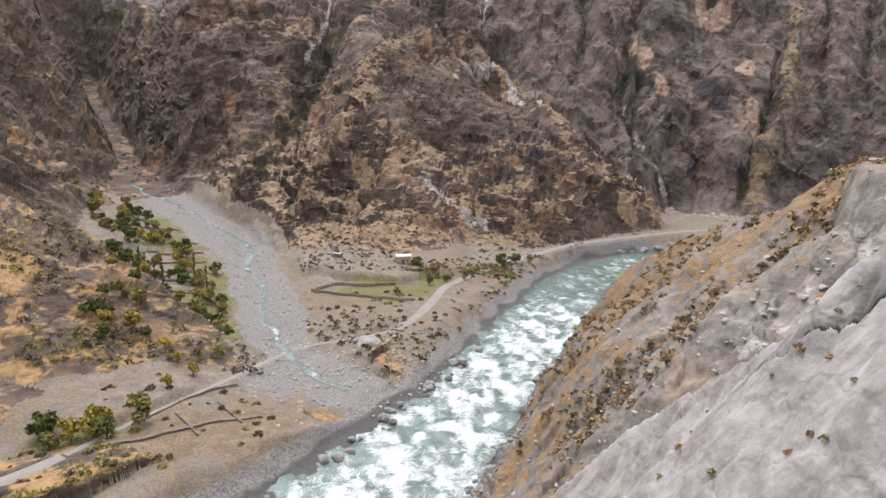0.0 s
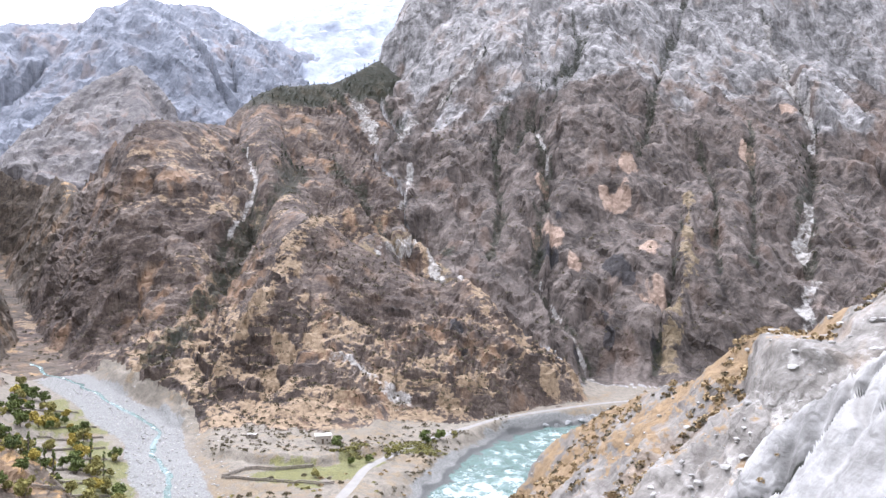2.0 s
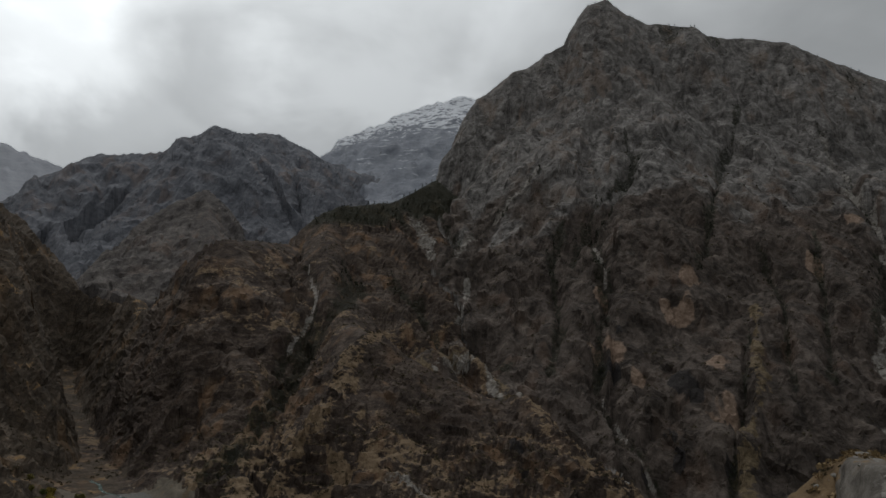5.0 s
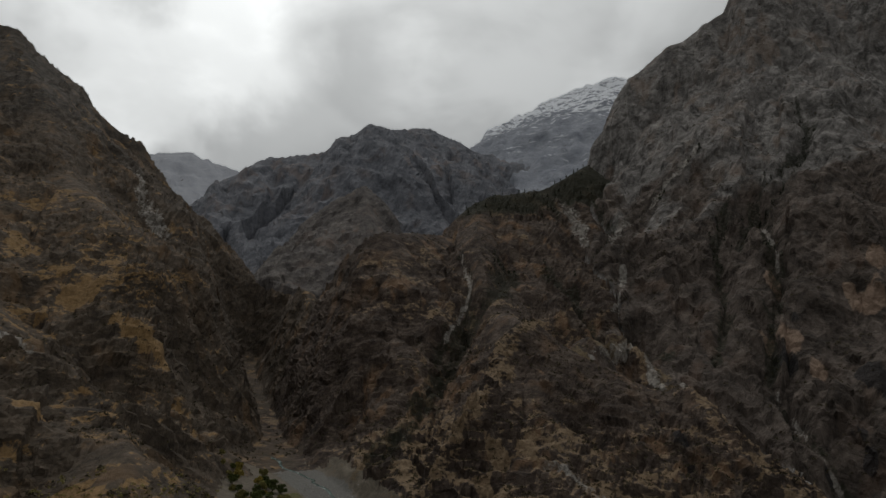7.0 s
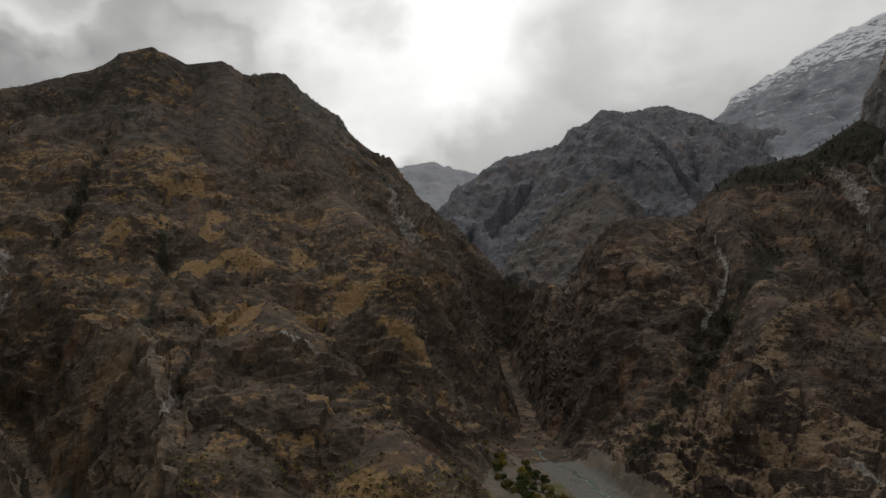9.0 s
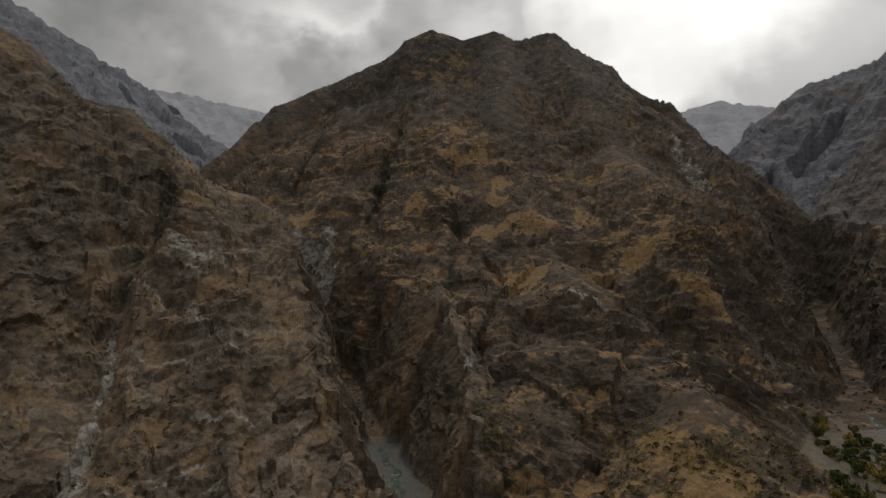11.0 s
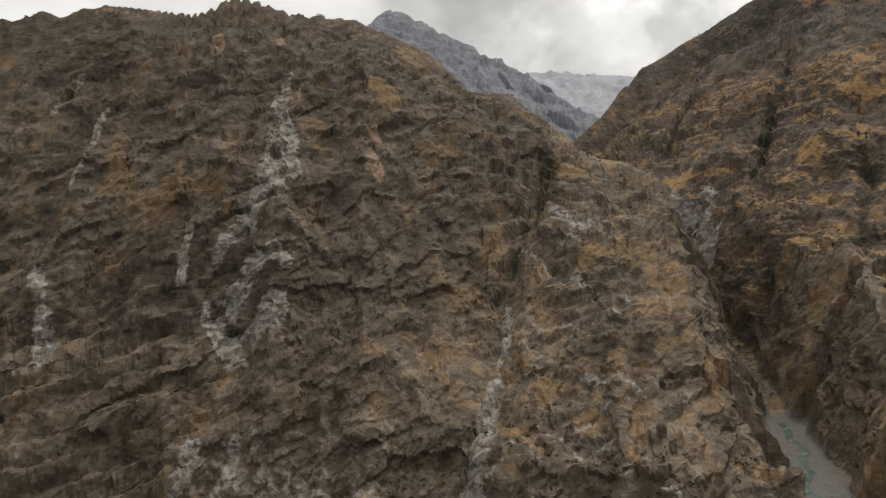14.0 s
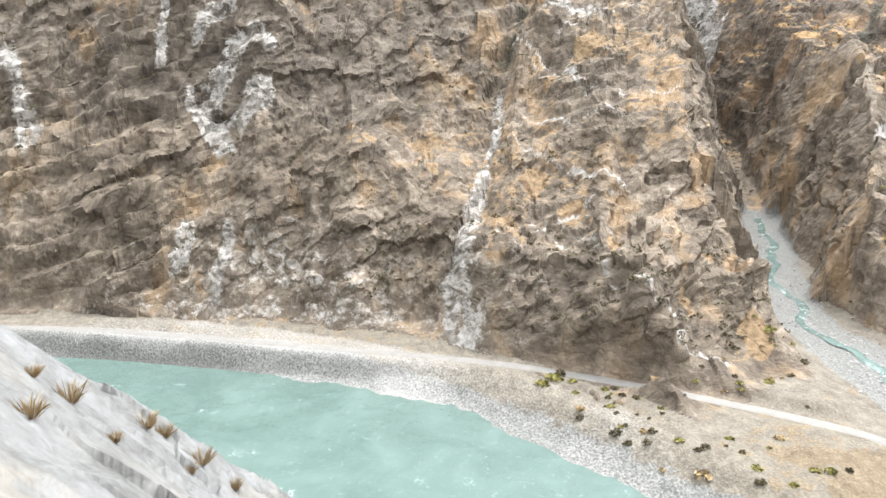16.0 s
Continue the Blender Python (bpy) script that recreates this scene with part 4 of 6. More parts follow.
ROCKS = {
    "spur": rock("spur_rock", (0.027, 0.020, 0.016), (0.072, 0.053, 0.042), (0.168, 0.134, 0.106), 1.0, (0.30, 0.18, 0.10), 0.45, 0.0, 0.30, (0.26, 0.185, 0.115)),
    "cliff": rock("cliff_rock", (0.061, 0.057, 0.053), (0.167, 0.155, 0.146), (0.342, 0.322, 0.302), 1.5, (0.25, 0.18, 0.135), 0.4, 0.52, 0.06, (0.2, 0.15, 0.09), weathered=(0.52, 0.45, 0.405)),
    # far mountain: haze put into the base colour, blue-grey with little contrast
    "blue": rock("far_rock_hazed", (0.090, 0.095, 0.109), (0.157, 0.162, 0.180), (0.237, 0.242, 0.261), 3.0, (0.23, 0.165, 0.13), 0.4, 0.2, 0.1),
    "front": rock("brown_ridge_rock", (0.063, 0.057, 0.056), (0.126, 0.112, 0.105), (0.225, 0.203, 0.184), 2.0, (0.25, 0.17, 0.13), 0.4, 0.1, 0.15, (0.2, 0.15, 0.1)),
    # snow, hill and haze: paler, bluer base colours with the distance haze painted in
    "snow": rock("snow_rock_hazed", (0.18, 0.195, 0.23), (0.25, 0.265, 0.30), (0.33, 0.345, 0.375), 5.0, None, 0, 0.1, 0.3, relief=0.8),
    "hill": rock("far_hill_ground_hazed", (0.27, 0.28, 0.31), (0.31, 0.32, 0.35), (0.35, 0.36, 0.39), 5.0, None, 0, 0.0, 0.1, relief=0.5),
    "haze": rock("rear_rock_hazed", (0.12, 0.127, 0.145), (0.17, 0.178, 0.20), (0.23, 0.235, 0.255), 3.5, None, 0, 0.2, 0.1, relief=0.8),
    "left": rock("grassy_rock", (0.039, 0.030, 0.023), (0.088, 0.068, 0.050), (0.170, 0.131, 0.100), 1.0, (0.25, 0.15, 0.075), 0.4, 0.05, 0.28, (0.30, 0.188, 0.086), weathered=(0.86, 0.93, 1.02)),
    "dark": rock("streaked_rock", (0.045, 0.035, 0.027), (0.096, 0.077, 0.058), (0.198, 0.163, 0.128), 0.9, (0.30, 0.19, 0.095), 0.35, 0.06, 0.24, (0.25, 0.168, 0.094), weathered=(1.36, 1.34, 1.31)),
    "bank": rock("roadside_rock", (0.072, 0.061, 0.052), (0.144, 0.129, 0.112), (0.246, 0.224, 0.199), 0.8, (0.30, 0.20, 0.12), 0.4, 0.12, 0.2, (0.20, 0.13, 0.065), relief=0.6),
    "rib": rock("ribbed_rock", (0.125, 0.117, 0.107), (0.235, 0.223, 0.207), (0.34, 0.327, 0.31), 0.4, (0.26, 0.20, 0.13), 0.35, 0.15, 0.2, (0.2, 0.14, 0.08), relief=0.5),
    "knob": rock("pale_rock", (0.095, 0.09, 0.084), (0.15, 0.146, 0.138), (0.20, 0.196, 0.19), 0.12, (0.32, 0.27, 0.2), 0.3, 0.0, 0.3, (0.3, 0.21, 0.12), relief=0.6),
    "valley": valley_ground(),
}
WATER = river_water()
ROAD_DUST = dusty("road_dust", (0.15, 0.137, 0.121), (0.23, 0.214, 0.193), 0.6, 0.95, 0.1)

# pale washes and scree runs: lines in plan with their half width
WASHES = [
    ([(-339, 55, 2), (-308, 49, 2.5), (-278, 42, 3), (-258, 34, 4.5), (-233, 28, 6), (-225, 25, 8.5), (-212, 23, 11)], 1.0),
    ([(-410, -62, 2), (-391, -66, 6), (-382, -58, 6), (-355, -61, 8), (-334, -66, 9), (-327, -76, 6), (-321, -80, 4)], 1.0),
    ([(-310, -52, 5), (-309, -64, 9), (-304, -74, 9), (-294, -69, 6), (-291, -65, 4)], 1.0),
    ([(-296, -50, 6), (-296, -58, 7), (-296, -66, 3)], 1.0),
    ([(-395, -178, 2), (-381, -185, 2.5)], 1.0),
    ([(-385, -159, 2), (-357, -158, 2.5), (-346, -159, 2)], 1.0),
    ([(-331, -98, 2), (-321, -97, 2.5), (-313, -96, 2)], 1.0),
    ([(-298, -82, 1.5), (-294, -76, 2), (-291, -71, 1.5)], 1.0),
    ([(-320, -161, 3), (-311, -154, 4), (-294, -145, 5)], 1.0),
    ([(-301, -81, 2), (-295, -73, 3), (-292, -68, 2)], 1.0),
    ([(-264, -60, 3), (-253, -62, 4), (-249, -64, 3)], 1.0),
    ([(-265, -77, 4), (-258, -80, 4)], 1.0),
    ([(148, 586, 2.2), (151, 578, 2.2)], 1.0),
    ([(154, 565, 1.6), (159, 540, 1.8), (168, 523, 2), (172, 498, 3)], 1.0),
    ([(193, 766, 2), (189, 698, 2.5), (186, 690, 1.5)], 1.0),
    ([(591, 945, 12), (556, 840, 12), (549, 792, 7), (526, 752, 4)], 1.0),
    ([(424, 616, 5), (406, 597, 9), (394, 583, 9)], 1.0),
    ([(383, 548, 6), (355, 524, 9), (100, 152, 8)], 1.0),
    ([(151, 870, 4), (102, 837, 4), (53, 840, 5), (21, 779, 3)], 1.0),
    ([(48, 739, 5), (40, 702, 4), (31, 682, 3)], 1.0),
    ([(-126, 734, 2), (-104, 668, 2), (-105, 643, 2.5), (-115, 587, 2)], 1.0),
    ([(-18, 906, 12), (1, 878, 14), (12, 835, 6)], 1.0),
    ([(10, 591, 4), (53, 635, 5), (74, 521, 4)], 1.0),
    ([(-18, 412, 3), (-1, 416, 9), (22, 406, 8)], 1.0),
    ([(-562, 771, 9), (-492, 701, 11), (-465, 696, 8)], 1.0),
    ([(-335, 268, 1.5), (-325, 251, 3), (-290, 217, 3)], 1.0),
    ([(-589, 248, 16), (-572, 258, 20), (-545, 256, 12)], 1.0),
    ([(-309, 315, 5), (-282, 313, 6)], 1.0),
    ([(-357, 84, 6), (-360, 112, 5)], 1.0),
]
TRAILS = [
    [(-337, 67, 0), (-321, 82, 0), (-301, 92, 0), (-281, 105, 0), (-284, 121, 0)],
    [(-282, 48, 0), (-279, 64, 0), (-254, 80, 0), (-247, 91, 0), (-246, 76, 0), (-242, 62, 0), (-217, 67, 0)],
    [(-245, 52, 0), (-226, 61, 0), (-197, 67, 0), (-184, 75, 0), (-190, 90, 0), (-181, 82, 0)],
    [(-181, 82, 0), (-182, 91, 0), (-179, 98, 0)],
    [(-306, 53, 0), (-290, 75, 0), (-273, 94, 0), (-272, 115, 0)],
    [(-351, 64, 0), (-331, 78, 0), (-291, 91, 0), (-281, 113, 0)],
    [(-342, 84, 0), (-357, 105, 0), (-371, 132, 0)],
]
# rust-coloured rock, and dark seeps below overhangs: middle and radius
RUST = [(174, 618, 12), (153, 620, 7), (241, 642, 14), (233, 650, 8), (246, 572, 9), (182, 589, 6), (235, 538, 12), (410, 695, 11), (174, 670, 8), (261, 662, 10), (525, 795, 11),
    (-412, -104, 8), (-374, -16, 5), (-427, -70, 5), (-399, -59, 6), (-377, -12, 6), (-397, -11, 5)]
SEEPS = [(164, 602, 9), (182, 633, 6), (210, 567, 10), (220, 555, 9), (192, 534, 8), (191, 524, 6), (52, 492, 4), (60, 460, 5), (63, 445, 4), (292, 543, 4), (224, 510, 4), (162, 525, 5)]
PLOTS = [(-30, 292, 20), (-14, 296, 16), (-2, 312, 14), (26, 338, 14), (-105, 300, 18), (-122, 322, 18), (-140, 350, 18), (-158, 378, 16), (-100, 272, 20), (-85, 245, 16), (-78, 228, 12), (-92, 160, 9)]
FIELDS = [(-70, 160, 24), (-52, 172, 16), (-95, 146, 16), (-122, 108, 20), (-137, 97, 12)]


CLIFF = [c[0] for c in CRESTS].index("cliff")


def masks(x, y, h, who, info, nz):
    """Where grass, scree, pale wash, snow, wet stones, green plots, dark woods and painted gully shade lie."""
    n1 = fbm(x / 45, y / 45, 4, 101)
    n2 = fbm(x / 11, y / 11, 3, 102)
    flat = smooth(nz, 0.45, 0.85)
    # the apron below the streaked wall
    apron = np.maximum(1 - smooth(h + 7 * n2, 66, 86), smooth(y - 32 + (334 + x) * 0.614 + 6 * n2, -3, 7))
    dens = np.array([{"left": 0.40, "dark": 0.34, "spur": 0.36, "cliff": 0.05, "bank": 0.35, "blue": 0.1}.get(nm, 0.0) for nm in NAMES])[who]
    rd = np.hypot(x, y)
    grass = dens * (0.35 + 0.75 * flat) + 0.3 * n1 * (dens > 0.2)
    is_left, is_dark, is_spur = who == NAMES.index("left"), who == NAMES.index("dark"), who == NAMES.index("spur")
    grass = grass - 0.45 * is_left * smooth(h, 280, 420) - 0.3 * is_spur * smooth(h, 60, 120) + 0.34 * flat * is_spur * (1 - smooth(h, 50, 85)) + (0.22 * flat + 0.06) * is_left * (1 - smooth(h, 60, 100)) * (x > -170) - 0.5 * is_dark * (1 - apron)
    grass = np.maximum(grass - 0.12, 1.05 * info["patch"])
    pale = np.zeros(x.shape)
    for pts, amount in WASHES:
        at, d, s, w = by_line(x, y, pts, 40)
        if len(d):
            brk = 0.85 + 0.6 * fbm(s / 9, d / 3, 3, 103)
            pale[at] = np.maximum(pale[at], amount * brk * (1 - smooth(d + 0.5 * w * n2[at] + 0.25 * w * n1[at], w * 0.15, w * 1.35)))
    for pts in TRAILS:
        at, d, _, _ = by_line(x + 0.8 * n2, y + 0.8 * n1, pts, 6)
        if len(d):
            pale[at] = np.maximum(pale[at], 0.62 * (1 - smooth(d, 0.3, 1.6)))
    # relief shading in the colour: gullies darkened as scrub, ribs tanned as grass
    scrub = np.zeros(x.shape)
    for pts, w, dz in FOLDS:
        at, d, s, _ = by_line(x, y, pts, 2 * w)
        if len(d):
            here = 1 - smooth(d + 0.5 * w * n2[at], 0.25 * w, 1.1 * w)
            if dz > 0:
                grass[at] = np.maximum(grass[at], 0.66 * here)
            else:
                scrub[at] = np.maximum(scrub[at], 0.62 * here)
    rust, seep = np.zeros(x.shape), np.zeros(x.shape)
    for spots, field, squash in ((RUST, rust, 1.0), (SEEPS, seep, 1.0)):
        for mx, my, mr in spots:
            at = np.nonzero((np.abs(x - mx) < 2 * mr) & (np.abs(y - my) < 2 * mr))
            field[at] = np.maximum(field[at], 1 - smooth(np.hypot(x[at] - mx, y[at] - my) + 0.5 * mr * n2[at], 0.3 * mr, 1.3 * mr))
    pale = np.where(who == 0, 0, pale)
    low_dark = is_dark * (1 - smooth(h, 20, 75)) * smooth(-x * 0.3 - y, -40, 60)
    pale = np.maximum(pale, 0.30 * low_dark * (1 + n1))
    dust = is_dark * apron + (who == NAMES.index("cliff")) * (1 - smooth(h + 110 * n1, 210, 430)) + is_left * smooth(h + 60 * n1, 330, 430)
    scree = np.zeros(x.shape)
    va = who == 0
    out, da, db = info["out"], info["da"], info["db"]
    wa = 12 + 4 * n1 + 6 * smooth(y, 290, 400)
    scree = np.where(va, np.maximum((1 - smooth(da, wa * 0.75, wa * 1.15)) * (1 - 0.6 * smooth(h, 26, 34)), 1 - smooth(db, 9 + 3 * n1, 16)), 0)
    fan = (1 - smooth(np.hypot(x + 40, y - 208) + 14 * n1 + 6 * n2, 8, 22)) * va
    scree = np.maximum(scree, np.maximum(fan, va * (1 - smooth(out, 5 + 4 * n1, 12))))
    d, _, w = near_line(x, y, [(172, 470, 10), (185, 462, 18), (192, 445, 26)])
    scree = np.maximum(scree, (1 - smooth(d, w * 0.7, w)) * (who == NAMES.index("cliff")))
    is_bank = who == NAMES.index("bank")
    slab = near_line(x, y, [(25, 70, 0), (36, 62, 0), (48, 72, 0), (50, 84, 0)])[0]
    pale = np.maximum(pale, is_bank * 0.35 * (1 - smooth(slab + 10 * n1 + 4 * n2, 8, 30)))
    grass = grass + is_bank * (0.45 * smooth(rd, 105, 150) - 0.45 * (1 - smooth(rd, 70, 110)) + 0.35 * n2)
    wet = va * (1 - smooth(out, 1.0, 8.0 + 3 * n2)) * smooth(x + 0.55 * y, -40, 20)
    pale = np.where(va & (x < -130), np.maximum(pale, (0.44 + 0.2 * n1) * (1 - smooth(np.abs(out - 10), 9, 14)) * (1 - smooth(y, 60, 100))), pale)
    green = np.zeros(x.shape)
    for mx, my, mr in PLOTS:
        green = np.maximum(green, 0.85 * (1 - smooth(np.hypot(x - mx, y - my) + 7 * n2, mr * 0.4, mr * 1.1)))
    for mx, my, mr in FIELDS:
        grass = np.maximum(grass, va * (1 - smooth(np.hypot(x - mx, y - my) + 7 * n2, mr * 0.5, mr * 1.2)))
    grass = np.where(va, np.maximum(grass, 0.30 + 0.35 * n1 + 0.2 * n2), grass)
    line = np.abs(near_line(x, y, CRESTS[0][1][5:])[0])
    wood = is_spur * (1 - smooth(line + 25 * n1, 25, 75)) * smooth(h, 255, 320) * 0.9
    # shade inside the carved crack, put into the colour by the same mask
    wood = np.maximum(wood, 1.2 * (1 - smooth(near_line(x + 0.3 * fbm(x, y, 3, 63), y, CRACK)[0], 0.08, 0.2)))
    top = near_line(x, y, CRESTS[CLIFF][1][6:])[0]
    wood = np.maximum(wood, (who == NAMES.index("cliff")) * (1 - smooth(top, 30, 75)) * 0.55 * smooth(n1, -0.2, 0.3) * (x > 420))
    wood = np.maximum(wood, scrub * (pale < 0.4) * (who > 0))
    snow = (who == NAMES.index("snow")) * (0.25 + smooth(h, 1150, 1650) * 0.5)
    return dict(grass=grass, pale=pale, scree=scree, wet=wet, green=green, wood=wood, snow=snow, dust=dust, rust=rust, seep=seep)


X, Y, PV, WHO, INFO = build_sheet()
H = PV[..., 2]
NRM = np.cross(np.gradient(PV, axis=0), np.gradient(PV, axis=1))
NZ = np.abs(NRM[..., 2]) / np.maximum(np.linalg.norm(NRM, axis=-1), 1e-9)
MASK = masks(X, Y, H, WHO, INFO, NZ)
GRID = np.arange(X.size).reshape(X.shape)
Q = np.stack([GRID, np.roll(GRID, -1, 0), np.roll(np.roll(GRID, -1, 0), -1, 1), np.roll(GRID, -1, 1)], -1)[:, :-1].reshape(-1, 4)[:, ::-1]
CO = PV.reshape(-1, 3)
MASS = {
    "valley": ("ground", "stony valley floor with gravel beds and dry fields", "ground"),
    "spur": ("mountain_spur", "brown banded rock spur with dry grass ledges", "mountain"),
    "cliff": ("cliff_mountain", "high grey rock wall with rusty stains and gullies", "mountain"),
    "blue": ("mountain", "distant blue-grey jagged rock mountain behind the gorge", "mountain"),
    "front": ("brown_ridge", "brown rocky ridge behind the spur above the gorge", "mountain"),
    "snow": ("snow_mountain", "far mountain with thin snow bands under cloud", "mountain"),
    "hill": ("far_hill", "pale rounded far hill in the haze", "hill"),
    "left": ("grassy_mountain", "rocky mountain with golden meadows between two gorges", "mountain"),
    "dark": ("streaked_cliff", "dark brown cliff with pale washes above the road", "mountain"),
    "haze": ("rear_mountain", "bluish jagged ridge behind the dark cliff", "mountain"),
    "bank": ("roadside_slope", "pale crumbling roadside slope above the river", "slope"),
    "rib": ("ribbed_outcrop", "pale ribbed limestone face below the road", "rock"),
    "knob": ("pale_outcrop", "smooth pale limestone outcrop beside the viewpoint", "rock"),
}
qw = WHO.ravel()[Q[:, 0]]
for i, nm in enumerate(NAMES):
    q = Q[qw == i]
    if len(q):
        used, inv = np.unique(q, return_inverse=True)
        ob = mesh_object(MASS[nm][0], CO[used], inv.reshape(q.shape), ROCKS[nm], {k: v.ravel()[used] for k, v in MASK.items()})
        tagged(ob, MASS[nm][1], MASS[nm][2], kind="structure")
# the spot under the viewpoint
me_hub = np.concatenate([[[0, 0, PV[:, 0, 2].mean()]], PV[:, 0]])
nh = len(PV)
hub = np.stack([np.zeros(nh, int), np.arange(nh) + 1, (np.arange(nh) + 1) % nh + 1], -1)
ob = mesh_object("viewpoint_ground", me_hub, hub, ROCKS["knob"], {k: np.zeros(nh + 1) for k in MASK})
tagged(ob, "pale trodden rock at the viewpoint", "ground", kind="structure")


def centre_line(pts, step):
    p = np.array(pts, float)
    run = np.concatenate([[0], np.cumsum(np.hypot(*np.diff(p[:, :2], axis=0).T))])
    t = np.arange(0, run[-1], step)
    c = np.stack([np.interp(t, run, p[:, k]) for k in range(3)], -1)
    for _ in range(int(30 / step)):
        c[1:-1] = (c[:-2] + 2 * c[1:-1] + c[2:]) / 4
    tan = np.gradient(c[:, :2], axis=0)
    tan /= np.linalg.norm(tan, axis=1)[:, None]
    return c, np.stack([-tan[:, 1], tan[:, 0]], -1), t


def strip_quads(n, m):
    g = np.arange(n * m).reshape(n, m)
    return np.stack([g[:-1, :-1], g[1:, :-1], g[1:, 1:], g[:-1, 1:]], -1).reshape(-1, 4)[:, ::-1]


def river():
    c, nor, t = centre_line(RIVER, 1.2)
    u = np.linspace(-1, 1, 64)
    w = c[:, 2] + 7
    x = c[:, None, 0] + nor[:, None, 0] * u * w[:, None]
    y = c[:, None, 1] + nor[:, None, 1] * u * w[:, None]
    # rapids where the bed is steep, calm where the river bends away
    wild = smooth(y, 60, 120) * (1 - 0.45 * smooth(y, 270, 340))
    edge = 1 - smooth(np.abs(u), 0.35, 0.95)[None, :]
    fl = 0.62 + 0.55 * fbm(x / 3.5 + 3, y / 6, 4, 201)
    foam = wild * (0.25 + 0.75 * edge) * np.clip(fl, 0, 1.2)
    foam = np.maximum(foam, (0.12 + 0.22 * smooth(fbm(x / 6, y / 6, 4, 202), 0.45, 1.0)) * (1 - wild))
    z = (0.55 * wild + 0.10) * fbm(x / 3.2, y / 3.2, 4, 203) + 0.5 * wild * fbm(x / 9, y / 9, 2, 204)
    co = np.stack([x, y, z], -1).reshape(-1, 3)
    ob = mesh_object("water", co, strip_quads(len(c), 64), WATER, {"foam": foam.ravel()})
    tagged(ob, "milky green glacial river with white rapids", "river", kind="structure")


river()


def road(pts, width, name, label):
    c, nor, _ = centre_line(pts, 1.5)
    u = np.linspace(-1, 1, 7)
    wid = 0.5 * width * (1 + 0.12 * fbm(np.arange(len(c)) / 9.0, np.zeros(len(c)), 3, 301))
    x = c[:, None, 0] + nor[:, None, 0] * u * wid[:, None]
    y = c[:, None, 1] + nor[:, None, 1] * u * wid[:, None]
    z = c[:, 2:3] + 0.22 - 0.30 * np.abs(u)[None, :] ** 6 + 0.04 * fbm(x / 1.5, y / 1.5, 2, 302)
    ob = mesh_object(name, np.stack([x, y, z], -1).reshape(-1, 3), strip_quads(len(c), 7), ROAD_DUST)
    tagged(ob, label, "road", kind="structure")



def brook(pts, width, seed, label):
    """A shallow braid of water that winds over the gravel."""
    c, nor, t = centre_line(pts, 1.5)
    off = 5.0 * fbm(t / 28.0, np.full(len(t), seed * 3.7), 3, 205)
    c[:, :2] += nor * off[:, None]
    u = np.linspace(-1, 1, 5)
    wid = width * (0.6 + 0.5 * vnoise(t / 9.0, np.full(len(t), float(seed)), 206))
    x = c[:, None, 0] + nor[:, None, 0] * u * wid[:, None]
    y = c[:, None, 1] + nor[:, None, 1] * u * wid[:, None]
    z = land(x, y)[0].mean(axis=1)[:, None] + 0.3 - 0.1 * u * u
    ob = mesh_object("brook", np.stack([x, y, z + 0 * x], -1).reshape(-1, 3), strip_quads(len(c), 5), WATER, {"foam": (0.12 + 0.4 * fbm(x / 3, y / 3, 2, 207)).ravel()})
    tagged(ob, label, "brook", kind="structure")


brook(STREAM_A[:6], 1.3, 1, "shallow grey brook winding over pale gravel")
brook(STREAM_B[:7], 2.0, 2, "shallow blue-grey brook from the narrow gorge")

road(ROAD, 4.8, "road", "unpaved pale dusty valley road along the river")
road(ROAD_WEST, 4.6, "road_west", "unpaved pale road under the cliff beside the river")
road(TRACK, 2.2, "track", "narrow dusty track across the gravel")
road(TOP_ROAD, 5.0, "road_upper", "unpaved road on the upper slope")


# ---- things ----
rng = np.random.default_rng(7)


def part(name, co, faces, mat, parent=None, label="", flat=True):
    """One mesh from lists or arrays of places and faces, under its thing."""
    me = bpy.data.meshes.new(name)
    me.from_pydata([tuple(map(float, c)) for c in co], [], [tuple(int(i) for i in f) for f in faces])
    me.materials.append(mat)
    if not flat:
        for p in me.polygons:
            p.use_smooth = True
    ob = new(name, me)
    if parent:
        ob.parent = parent
    if label:
        ob["label"] = label
    return ob


def empty(name, m):
    ob = new(name)
    ob.matrix_world = m
    return ob


def leaves(centres, size, spread=0.35, up=0.3):
    """A small quad, turned at random, at every place."""
    n = len(centres)
    a = rng.normal(size=(n, 3))
    a /= np.linalg.norm(a, axis=1)[:, None]
    b = np.cross(a, rng.normal(size=(n, 3)))
    b /= np.linalg.norm(b, axis=1)[:, None]
    s = (np.asarray(size) * (1 + spread * rng.uniform(-1, 1, n)))[:, None]
    a, b = a * s, b * s * 0.7
    co = np.stack([centres - a, centres - 0.2 * a + b, centres + a, centres - 0.2 * a - b], 1).reshape(-1, 3)
    return co, np.arange(4 * n).reshape(-1, 4)


def cone(r0, r1, h, sides=7, bend=0.0, z0=0.0):
    """A tapered, slightly bent stem."""
    co, fs, rings = [], [], 5
    for i in range(rings):
        t = i / (rings - 1)
        r = r0 + (r1 - r0) * t
        for k in range(sides):
            w = 2 * math.pi * k / sides
            co.append((r * math.cos(w) + bend * t * t, r * math.sin(w) + 0.4 * bend * t, z0 + h * t))
    for i in range(rings - 1):
        for k in range(sides):
            k2 = (k + 1) % sides
            fs.append((i * sides + k, i * sides + k2, (i + 1) * sides + k2, (i + 1) * sides + k))
    fs.append(tuple(range((rings - 1) * sides, rings * sides)))
    return co, fs


